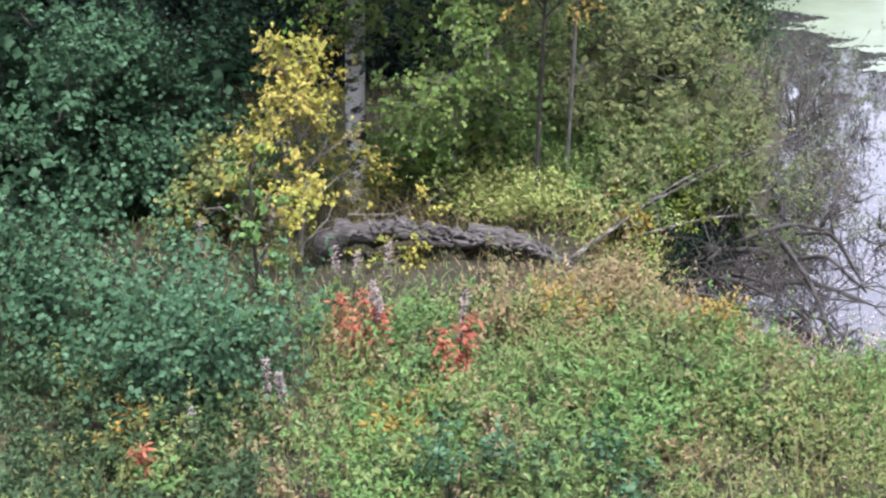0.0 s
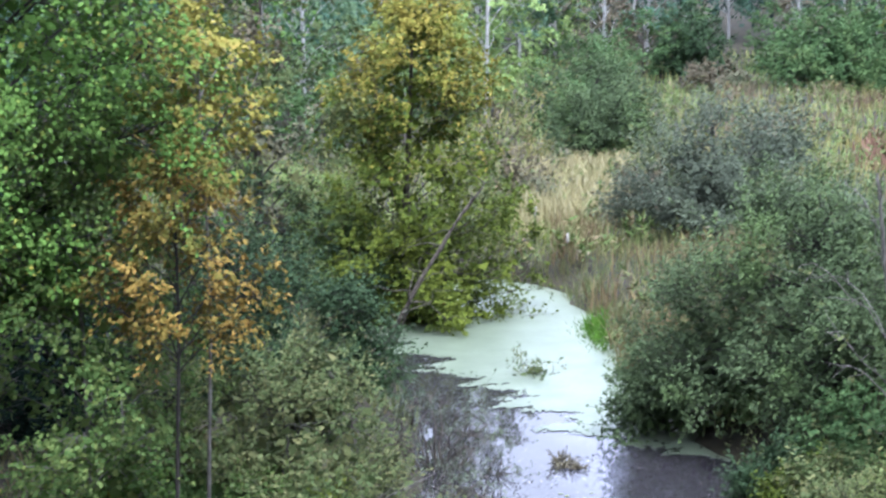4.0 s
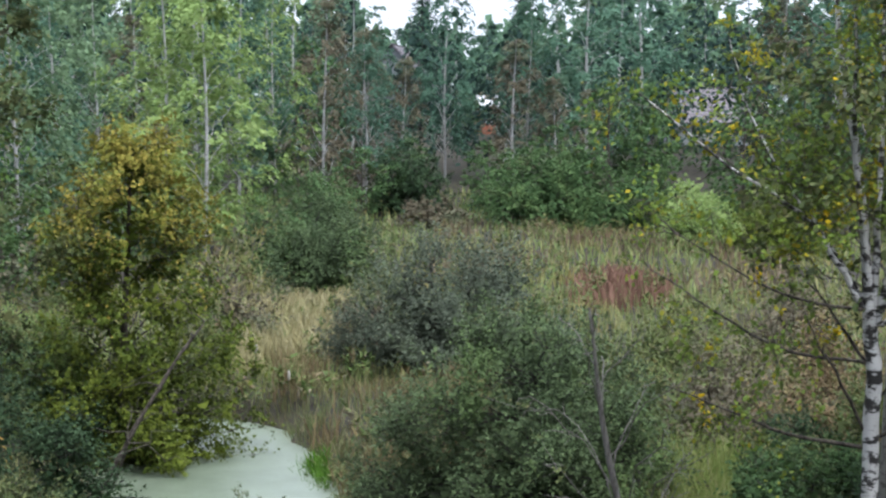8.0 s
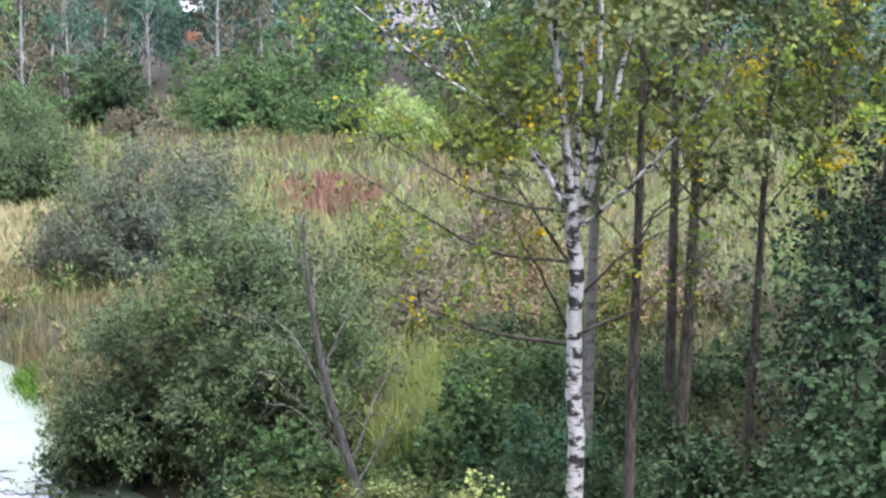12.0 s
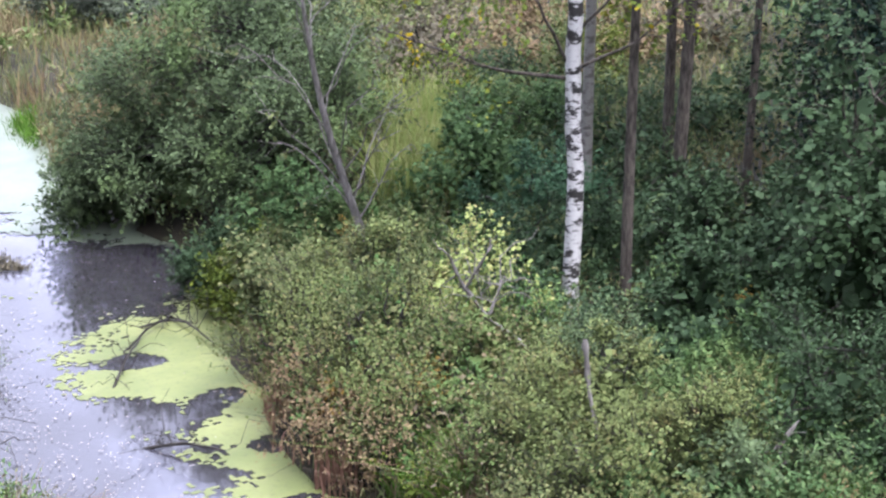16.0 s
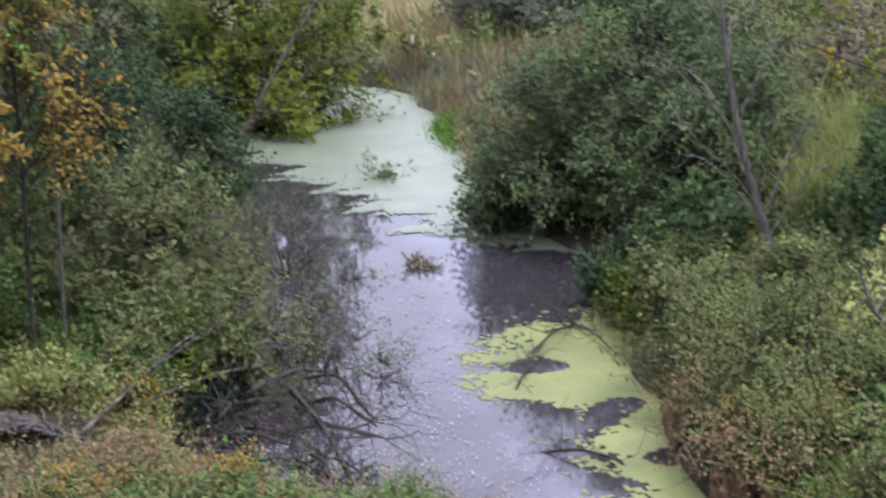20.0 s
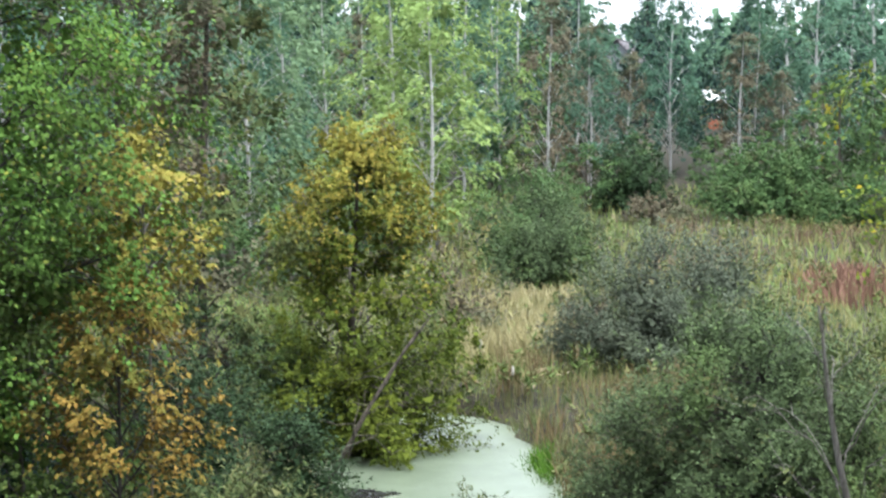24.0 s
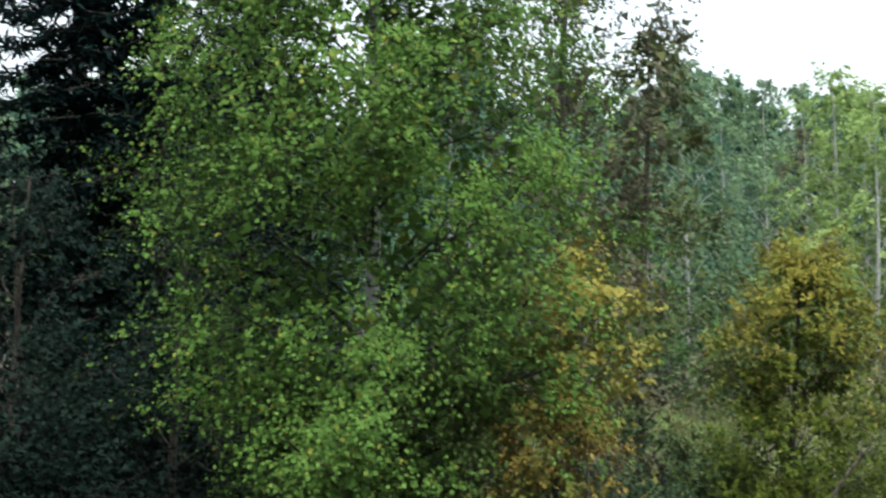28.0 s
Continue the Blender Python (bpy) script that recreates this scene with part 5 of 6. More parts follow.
for a, d, s in ((7.6, 66, 0.6), (9.3, 73, 0.62), (5.5, 60, 0.6), (10.5, 66, 0.5), (8.6, 56, 0.42), (12.9, 74, 0.5)):
    set_at(green_tree, a, d, s, placed.uniform(0, 6.28), 1.2)
for k in range(26):
    aa, d = placed.uniform(-12, 7.5), placed.uniform(42, 95)
    proto = (far_kinds[0], far_kinds[1], far_kinds[3], green_tree, brown_tree)[placed.randrange(5)]
    set_at(proto, aa, d, placed.uniform(0.75, 1.0), placed.uniform(0, 6.28), 1.2)
for k in range(16):
    aa, d = placed.uniform(39, 55), placed.uniform(30, 90)
    if aa < 49 and d > 26:
        continue
    set_at((far_kinds[0], far_kinds[1], green_tree, green_tree)[placed.randrange(4)], aa, d, placed.uniform(0.7, 1.0), placed.uniform(0, 6.28))


def far_wood(seed, d0, d1, n, size, leaf, low, high):
    """The dense wood behind the single trees; its dark belts paint in shaded gaps."""
    rng = np.random.default_rng(seed)
    x, y = scatter(rng, n, -24, 58, d0, d1)
    az = np.degrees(np.arctan2(x, y))
    top = np.interp(az, (-24, 19, 20.5, 25, 28, 58), (14.5, 14.0, 9.5, 10.0, 13.5, 13.5)) + 2.2 * np.sin(az * 2.1) + 1.6 * np.sin(az * 5.3 + 1) + 1.2 * np.sin(az * 11 + 2)
    u = rng.uniform(0, 1, n) ** 0.65
    pos = np.stack([x, y, gz(x, y) + low + 0.3 + u * (top - low) * high], 1)
    face = unit(np.stack([-x, -y, np.full(n, 60.0)], 1))
    tagged(new("far_wood", leaf_mesh("far_wood", rng, pos, LEAF[leaf], size, 0.7, 0.3, face, 0.9)), "dense mixed wood on the hillside, nearer belts painted dark as shaded gaps", "wood", kind="stuff")


# ---- meadow grass and herbs ----
def scatter(rng, n, az0, az1, d0, d1):
    az = np.radians(rng.uniform(az0, az1, n))
    d = np.sqrt(rng.uniform(d0 * d0, d1 * d1, n))
    x, y = d * np.sin(az), d * np.cos(az)
    return x, y


def by_logs(x, y):
    """Growth is low where the logs lie."""
    az, d = np.degrees(np.arctan2(x, y)), np.hypot(x, y)
    return np.where((np.abs(az) < 5.4) & (d > 13.8) & (d < 15.7), 0.5, 1.0)


def blocking_belt(seed, az0, az1, d0, d1, n, size):
    """Unseen leaf mass at both sides and behind, added to block low sky light."""
    rng = np.random.default_rng(seed)
    x, y = scatter(rng, n, az0, az1, d0, d1)
    pos = np.stack([x, y, gz(x, y) + 0.3 + rng.uniform(0, 1, n) ** 0.8 * (19 + 2.5 * np.sin(x * 0.5) + 2 * np.sin(y * 0.7))], 1)
    tagged(new("far_wood", leaf_mesh("far_wood", rng, pos, LEAF["shade_dark"], size, 0.7, 0.3, None, 0.9, None, True)), "unseen dark leaf mass added to block low sky light", "wood", kind="stuff")


blocking_belt(71, 56, 130, 22, 40, 12000, 1.0)
blocking_belt(72, 130, 250, 22, 40, 12000, 1.0)
blocking_belt(73, 250, 335, 20, 40, 12000, 1.0)
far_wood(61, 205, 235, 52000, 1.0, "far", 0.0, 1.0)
# two dark belts put the shade between the trees into leaf colour
far_wood(62, 160, 172, 22000, 0.6, "shade_dark", 0.0, 0.8)
far_wood(63, 122, 132, 20000, 0.4, "shade_dark", 0.0, 0.55)


def blades(rng, x, y, height, width, lean=0.35):
    m = len(x)
    p = np.stack([x, y, gz(x, y) - 0.02], 1)
    h = height * rng.uniform(0.5, 1.25, m) * by_logs(x, y)
    ang = rng.uniform(0, 6.28, m)
    l = rng.normal(0, lean, m) * h
    tip = p + np.stack([np.cos(ang) * l, np.sin(ang) * l, h], 1)
    mid = p + np.stack([np.cos(ang) * l * 0.3, np.sin(ang) * l * 0.3, h * 0.6], 1)
    turn = rng.uniform(0, 6.28, m)
    s = np.stack([np.cos(turn), np.sin(turn), np.zeros(m)], 1) * width * 0.5
    v = np.stack([p - s, p + s, mid + s * 0.8, mid - s * 0.8, tip + s * 0.15, tip - s * 0.15], 1).reshape(-1, 3)
    b = np.arange(m)[:, None, None] * 6
    return v, (b + np.array([[0, 1, 2, 3], [3, 2, 4, 5]])[None]).reshape(-1, 4)


def grass(name, seed, n, area, height, width, leaf, label, keep=None, edge=0.25, lean=0.35):
    rng = np.random.default_rng(seed)
    x, y = scatter(rng, n, *area)
    ok = pond_distance(x, y) > edge
    if keep:
        ok &= keep(x, y, rng)
    v, q = blades(rng, x[ok], y[ok], height, width, lean)
    return tagged(new(name, mesh_from(name, v, q, LEAF[leaf])), label, "grass", kind="stuff")


def willow_shade(x, y):
    """The bare strip of bank below the big willow."""
    az, d = np.degrees(np.arctan2(x, y)), np.hypot(x, y)
    return (az > 18.6) & (az < 25.2) & (d > 18.6) & (d < 28)


def clumped(scale, level):
    return lambda x, y, rng: wave(x, y, scale) + 0.5 * wave(x + 9, y, scale * 2.7) + rng.normal(0, 0.25, len(x)) > level


grass("bank_grass", 1, 44000, (-18, 50, 8.5, 22), 0.22, 0.014, "grass", "tangled green and straw-coloured grass on the bank", edge=0.05, lean=1.0)
grass("dry_grass", 2, 7000, (-2, 50, 9, 22), 0.36, 0.012, "straw", "dry straw-coloured grass stalks", clumped(1.3, 0.4), lean=0.9)
grass("meadow_grass", 3, 19000, (-4, 48, 24, 40), 0.4, 0.026, "grass", "rough mixed grass behind the pond", edge=-0.05, lean=0.7)
grass("meadow_grass", 20, 20000, (-4, 48, 38, 62), 0.5, 0.036, "meadow", "tall mixed meadow grass", lean=0.6)
grass("meadow_grass", 4, 13000, (12, 50, 60, 110), 0.6, 0.09, "meadow", "tall mixed meadow grass further off", lean=0.6)
grass("straw_grass", 5, 6000, (15.0, 19.6, 42, 57), 0.7, 0.05, "pale_straw", "pale dry reeds beyond the pond", clumped(0.8, -0.1))
grass("straw_grass", 6, 5200, (16.5, 24, 25, 41), 0.75, 0.03, "russet", "russet dry grass at the pond edge", clumped(0.9, 0.1), 0.0)
grass("straw_grass", 7, 4000, (22, 34, 60, 94), 0.9, 0.07, "straw", "pale dry reeds in the meadow", clumped(0.35, 0.25))
grass("rust_herbs", 8, 1700, (26.2, 30.6, 55, 69), 0.8, 0.09, "rust", "patch of rust-red willowherb in the meadow", lambda x, y, rng: ((np.degrees(np.arctan2(x, y)) - 28.4) / 1.7) ** 2 + ((np.hypot(x, y) - 62) / 5.5) ** 2 + rng.normal(0, 0.35, len(x)) < 0.9)
grass("sedge", 9, 900, (17.0, 18.4, 30.0, 33), 0.4, 0.03, "fresh", "bright green sedge tuft in the pond edge", edge=-0.7)
grass("sedge", 10, 2200, (2.0, 5.2, 16.6, 18.6), 0.6, 0.02, "fire_green", "tall fresh green grass clump", lean=0.5)
grass("sedge", 18, 3200, (29.8, 32.6, 21.5, 27.0), 1.0, 0.028, "gold_sedge", "tall yellow-green grass clump behind the bank", lean=0.4)
grass("rust_herbs", 11, 1800, (24.6, 29.0, 14.2, 16.6), 0.4, 0.02, "rust", "rust-red sedge at the water's edge", clumped(2.1, 0.3), -0.1)
grass("bank_fringe", 16, 30000, (16, 36, 11, 40), 0.32, 0.018, "grass", "grass hanging over the pond's edge", lambda x, y, rng: (pond_distance(x, y) < 0.6) & ~willow_shade(x, y), -0.1, 0.9)
grass("bank_fringe", 17, 14000, (16, 36, 11, 30), 0.36, 0.018, "rust", "russet dry grass over the pond's edge", lambda x, y, rng: (pond_distance(x, y) < 0.55) & (wave(x, y, 1.7) > 0.1) & ~willow_shade(x, y), -0.15, 0.9)
grass("tussock", 12, 900, (30.0, 33.0, 13.2, 14.4), 0.4, 0.016, "fresh", "long arching green grass tussocks", edge=0.0, lean=0.9)
grass("tussock", 13, 700, (29.0, 34.0, 13.0, 14.4), 0.4, 0.016, "straw", "long arching straw-coloured grass", edge=0.0, lean=0.9)
grass("tussock", 14, 1500, (8, 17, 12.6, 14.4), 0.45, 0.015, "straw", "pale dry grass at the water's edge", clumped(2.0, 0.0), 0.05, 0.7)


def herbs(name, seed, n, area, height, size, leaf, label, keep=None, per=10, aspect=0.4, edge=0.1):
    rng = np.random.default_rng(seed)
    x, y = scatter(rng, n, *area)
    ok = pond_distance(x, y) > edge
    if keep:
        ok &= keep(x, y, rng)
    few = rng.uniform(0, 1, len(x)) < np.where(by_logs(x, y) < 1, 0.03, 0.2)
    keep_at = np.flatnonzero(ok & few)
    x, y = x[keep_at], y[keep_at]
    h = height * rng.uniform(0.25, 1.15, len(x)) * by_logs(x, y) * (0.85 + 0.35 * wave(x, y, 2.3))
    centres = np.stack([x, y, gz(x, y) + 0.35 * h], 1)
    pos, face, along, a, b = sprays(rng, centres, np.tile(np.array([[0, 0, 1.0]]), (len(x), 1)), len(x) * per * 5, height * 0.6, 0.0, 0.8, 0.7, 12)
    pos[:, 2] = np.maximum(pos[:, 2], gz(pos[:, 0], pos[:, 1]) + 0.02)
    return tagged(new(name, leaf_mesh(name, rng, pos, LEAF[leaf], size, aspect * 0.9, 0.2, face, 0.7, along, area[2] > 17), ), label, "herbs", kind="stuff")


herbs("herb_layer", 21, 8000, (-7.5, 50, 8.6, 18), 0.42, 0.043, "herb", "knee-high green and browning herbs", None, 10, 0.3)
herbs("herb_layer", 22, 5200, (-5.5, 17, 8.6, 13.4), 0.42, 0.055, "fire_green", "fresh green willowherb leaves", clumped(1.7, -0.25), 10, 0.3)
herbs("herb_layer", 23, 4500, (14, 48, 18, 30), 0.7, 0.08, "olive", "tall green and brown herbs on the bank")
for k, (a, d, w) in enumerate(((0.4, 9.9, 0.55), (1.6, 10.0, 0.5), (6.2, 9.9, 0.6), (7.0, 10.2, 0.5), (-1.0, 10.0, 0.5))):
    make_bush(at(a, d), "willow_bush", "small blue-green willow shoots at the slope's foot", "willow", 560 + k, w, 0.6, "blue", 420, 0.05, 0.45, 5, spread=0.22, rise=1.4, clumps=9, core=0.0, group="willow shoots in the herbs")
herbs("herb_layer", 25, 2400, (-6, 14, 10, 16), 0.35, 0.05, "russet", "brown withering herbs", clumped(2.3, 0.25))
herbs("herb_layer", 36, 1500, (0.5, 8.2, 15.6, 16.8), 0.55, 0.055, "gold_sedge", "yellow-green herbs and grass behind the logs", clumped(1.7, -0.4), 10, 0.28)
herbs("herb_layer", 37, 700, (2, 9.5, 15.5, 16.6), 0.45, 0.05, "russet", "russet withering herbs behind the logs", clumped(2.1, 0.0))
herbs("herb_layer", 26, 7000, (12, 48, 28, 95), 0.85, 0.2, "herb", "mixed herbs in the meadow", clumped(0.5, -0.3), 7)
herbs("herb_layer", 27, 2200, (20, 35, 12.8, 20), 0.5, 0.07, "fire_green", "fresh green herbs on the bank", clumped(1.9, 0.1))


herbs("herb_layer", 28, 2600, (-18, -6.5, 9.2, 13.5), 0.4, 0.055, "deep", "dark green leafy undergrowth", clumped(1.2, -0.6))
herbs("herb_layer", 33, 1300, (-18, -6.5, 9.2, 14.5), 0.38, 0.055, "shrub", "olive and browning leafy undergrowth", clumped(1.5, 0.1))
herbs("herb_layer", 34, 1500, (1.5, 10, 12.6, 15.6), 0.42, 0.05, "russet", "russet and yellow withering herbs", clumped(1.8, 0.0))
herbs("herb_layer", 35, 900, (-12, 0, 9.4, 12.5), 0.3, 0.05, "russet", "russet withering herbs", clumped(1.6, 0.25))
herbs("herb_layer", 29, 900, (9, 17, 9.5, 13.2), 0.4, 0.042, "shrub", "olive and withered undergrowth", clumped(1.4, -0.2))


herbs("herb_layer", 30, 3400, (39, 48, 11.5, 18), 0.5, 0.065, "broad", "green mossy undergrowth in shade", clumped(1.2, -0.5))
herbs("herb_layer", 31, 1600, (33, 40, 17, 22), 0.5, 0.075, "deep", "dark green undergrowth round the birch", clumped(1.2, -0.3))
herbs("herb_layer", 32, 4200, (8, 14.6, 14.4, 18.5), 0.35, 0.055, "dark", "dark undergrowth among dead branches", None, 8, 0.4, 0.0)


# pale mown lawn seen between the alders
grass("lawn_grass", 19, 9000, (43.5, 49, 40, 52), 0.12, 0.1, "fresh_lawn", "short pale green mown lawn beyond the trees")


# ---- fallen wood ----
def polar_path(points, n=4):
    """Points: azimuth, distance, height over the water."""
    p = np.array([(*polar(a, d), z) for a, d, z in points])
    s = np.linspace(0, len(p) - 1, n * (len(p) - 1) + 1)
    return np.stack([np.interp(s, np.arange(len(p)), p[:, k]) for k in range(3)], 1)


def fallen(name, label, category, paths, mat, radius, seed, twigs=0, twig_len=0.4, group="", strand=0.7, rough=0.18):
    rng = np.random.default_rng(seed)
    mid = paths[0][0]
    root = thing(name, Vector((*polar(mid[0], mid[1]), 0.0)), label, category, group)
    o = np.array(root.location)
    for k, pts in enumerate(paths):
        p = polar_path(pts, 5)
        p[1:-1] = (p[:-2] + 2 * p[1:-1] + p[2:]) / 4
        p[1:-1] += rng.standard_normal((len(p) - 2, 3)) * radius * 0.12
        s = Shape()
        r = radius * (1.0 if k == 0 else strand) * (1 + 0.2 * np.sin(np.arange(len(p)) * 1.7 + k)) * np.linspace(1, 0.55, len(p))
        r[0] *= 0.5
        r[-1] *= 0.3
        s.tube(p - o, r, 12 if strand < 0.5 else 9, rough, rng)
        part("trunk" if k == 0 else "branch", s.mesh("branch", mat), root)
        if twigs:
            i = rng.integers(2, len(p), twigs)
            t = Shape()
            for a in p[i] - o:
                t.tube(limb_points(a, a + rng.standard_normal(3) * twig_len * np.array([0.6, 0.6, 0.5]) + np.array([0, 0, 0.1]), 0.1, rng, 5, 0.08), np.linspace(radius * 0.3, 0.003, 5), 4)
            tagged(part("brushwood", t.mesh("brushwood", mat), root), kind="stuff")
    return root


def strands(a0, a1, d, z0, z1, n, seed):
    """Split fibres of an old log: each a short bent run along it."""
    pick, runs = random.Random(seed), []
    for k in range(n):
        u = pick.uniform(0, 0.7)
        v = min(1.0, u + pick.uniform(0.25, 0.5))
        g = pick.uniform(-0.11, 0.11)
        lift = 0.1 - 5.5 * g * g
        hill = lambda t: z0 + (z1 - z0) * t + 0.1 * math.sin(math.pi * t) + lift
        runs.append([(a0 + (a1 - a0) * t, d + g + pick.uniform(-0.03, 0.03), hill(t) + pick.uniform(-0.02, 0.02)) for t in (u, (2 * u + v) / 3, (u + 2 * v) / 3, v)])
    return runs


fallen("fallen_log", "weathered grey hollow log lying in herbs", "log", [[(-4.6, 15.1, 0.86), (-3.4, 15.15, 0.98), (-2.0, 15.2, 1.02), (-0.6, 15.25, 0.97), (0.4, 15.3, 0.9)]] + strands(-4.6, 0.4, 15.12, 0.86, 0.9, 22, 3), DEADWOOD, 0.13, 31, 0, 0.2, strand=0.17, rough=0.3)
fallen("fallen_log", "weathered grey log with splintered strands in herbs", "log", [[(0.2, 15.35, 0.88), (1.4, 15.3, 0.95), (2.6, 15.25, 0.92), (3.8, 15.1, 0.78), (4.9, 15.0, 0.62)]] + strands(0.2, 4.9, 15.12, 0.88, 0.62, 20, 4), DEADWOOD, 0.12, 32, 0, 0.2, strand=0.17, rough=0.3)
LOG_RED = solid_material("reddish_log_bark", (0.06, 0.035, 0.025), (0.16, 0.1, 0.075), 9, 0.9, 0.5)
LICHEN = birch_bark("lichened_branch", (0.17, 0.16, 0.15), (0.03, 0.025, 0.022), 0.42)
fallen("fallen_branch", "thin fallen branch speckled with pale lichen", "branch", [[(4.4, 15.0, 0.75), (7.2, 16.0, 1.0), (10.2, 17.0, 1.2), (12.4, 17.6, 1.35)], [(4.9, 15.1, 0.8), (8.4, 16.4, 1.15), (10.9, 17.0, 1.35)], [(6.6, 15.6, 0.8), (9.6, 16.2, 0.85), (11.6, 16.4, 0.85)]], LICHEN, 0.016, 33, 8, 0.4)
for k, (a, d, z, b, e, f) in enumerate(((8.6, 15.6, 0.35, 12.2, 15.2, 0.4), (9.4, 16.4, 0.4, 13.4, 16.2, 0.3), (9.8, 15.0, 0.2, 13.0, 14.2, 0.12), (11.0, 15.8, 0.3, 15.6, 15.6, 0.25), (12.0, 16.6, 0.55, 14.6, 14.6, 0.05), (10.6, 16.2, 0.6, 14.0, 17.4, 0.35), (12.4, 15.0, 0.1, 14.8, 14.0, 0.06), (9.0, 15.0, 0.5, 11.0, 14.6, 0.3))):
    fallen("dead_branch", "dark dead branch lying over the pond edge", "branch", [[(a, d, z), ((a + b) / 2, (d + e) / 2 - 0.2, (z + f) / 2 + 0.22), (b, e, f)]], TWIG, 0.03, 40 + k, 14, 0.6, "dead branches at the pond")
tangle = random.Random(4)
for k in range(12):
    a, d = tangle.uniform(8.8, 13.0), tangle.uniform(14.6, 17.0)
    b, e = a + tangle.uniform(1.2, 3.4), d + tangle.uniform(-0.9, 0.6)
    z, f = tangle.uniform(0.15, 0.6), tangle.uniform(0.02, 0.4)
    fallen("dead_branch", "dark dead branch tangled at the pond edge", "branch", [[(a, d, z), ((a + b) / 2, (d + e) / 2, (z + f) / 2 + tangle.uniform(0.05, 0.3)), (b, e, f)]], TWIG, tangle.uniform(0.014, 0.03), 140 + k, 12, 0.55, "dead branches at the pond")
for k, (a, d, b, e) in enumerate(((21.2, 19.6, 23.4, 19.4), (20.6, 18.6, 22.6, 19.8), (22.0, 20.2, 24.0, 18.6), (20.2, 17.4, 21.4, 19.0), (21.0, 15.8, 24.2, 15.4))):
    fallen("sunken_branch", "black sunken branch with twigs in the water", "branch", [[(a, d, -0.03), ((a + b) / 2, (d + e) / 2, 0.1), (b, e, 0.06)]], TWIG, 0.018, 60 + k, 12, 0.45, "sunken branches")
fallen("fallen_log", "short broken reddish-brown log among bushes", "log", [[(41.0, 12.9, 1.1), (41.3, 12.9, 1.4), (41.9, 13.0, 1.66)]], LOG_RED, 0.055, 70)
fallen("leaning_stem", "thin dark stem leaning over the pond", "branch", [[(10.8, 30.5, 0.1), (11.9, 30.5, 1.2), (13.2, 30.8, 2.3), (14.2, 31.0, 3.0)], [(11.1, 30.5, 0.1), (11.6, 30.3, 0.9)]], BARK_DARK, 0.045, 71, 8, 0.8)


fallen("dead_sapling", "short grey dead sapling standing in a bush", "sapling", [[(37.3, 12.9, 2.0), (37.4, 12.9, 1.7), (37.8, 12.8, 1.1)]], BARK_GREY, 0.028, 72)
fallen("dead_sapling", "short grey dead sapling standing in a bush", "sapling", [[(37.0, 12.6, 1.2), (37.2, 12.6, 0.9), (37.5, 12.5, 0.6)]], BARK_GREY, 0.025, 73)
fallen("crooked_branch", "grey crooked branch over a yellow-leaved bush", "branch", [[(35.2, 15.5, 1.0), (33.8, 15.5, 1.3), (32.8, 15.5, 1.7), (32.4, 15.4, 2.0)], [(33.8, 15.5, 1.3), (34.4, 15.6, 1.7)], [(33.0, 15.5, 1.6), (33.8, 15.4, 2.0)]], BARK_GREY, 0.028, 74, 6, 0.4)
fallen("dead_branch", "pale dead branch on the shaded slope", "branch", [[(43.2, 12.9, 1.0), (44.2, 13.0, 1.05), (45.0, 13.1, 1.3)]], BARK_GREY, 0.025, 75, 4, 0.3)
grass("sedge", 15, 2600, (43.2, 47.5, 12.0, 13.6), 0.14, 0.02, "fresh", "short bright green sedge in a wet hollow")
make_bush(at(16.0, 28.2, 0.42), "water_shrub", "sparse green twigs rising from the pond", "shrub", 301, 1.0, 0.55, "olive", 420, 0.06, 0.4, 6)
for k, (a, d, w) in enumerate(((17.0, 22.6, 0.5), (16.7, 22.8, 0.3), (17.5, 22.5, 0.3))):
    make_bush(at(a, d, 0.45), "sedge_tuft", "small brown sedge tuft in open water", "sedge", 310 + k, w * 0.8, 0.14, "brown", 260, 0.06, 0.2, 3, group="sedge tufts in the pond")
make_bush(at(12.7, 33.0, 0.42), "sedge_tuft", "rusty sedge tuft in the far pond", "sedge", 315, 1.1, 0.3, "orange", 500, 0.09, 0.2, 4)


def cattail(az, d, h):
    rng = np.random.default_rng(int(az * 100 + d))
    root = thing("cattail", at(az, d), "dry cattail with a pale fluffy head", "cattail", "cattails by the pond")
    s = Shape()
    p = limb_points(np.array([0, 0, -0.1]), np.array([0.04, 0.02, h]), 0.0, rng, 5, 0.01)
    s.tube(p, np.linspace(0.01, 0.006, 5), 5)
    part("stalk", s.mesh("stalk", TWIG), root)
    f = Shape()
    f.tube(np.array([p[-1] + np.array([0, 0, z]) for z in (-0.24, -0.21, -0.12, -0.03, 0.0)]), (0.01, 0.032, 0.042, 0.03, 0.01), 9, 0.15, rng)
    part("head", f.mesh("head", PALE_FLUFF), root, "pale fluffy seed head")


PALE_FLUFF = solid_material("pale_fluff", (0.36, 0.33, 0.29), (0.5, 0.47, 0.43), 25, 1.0, 0.5)
for a, d, h in ((15.9, 39.5, 1.0), (17.0, 36.9, 0.95)):
    cattail(a, d, h)


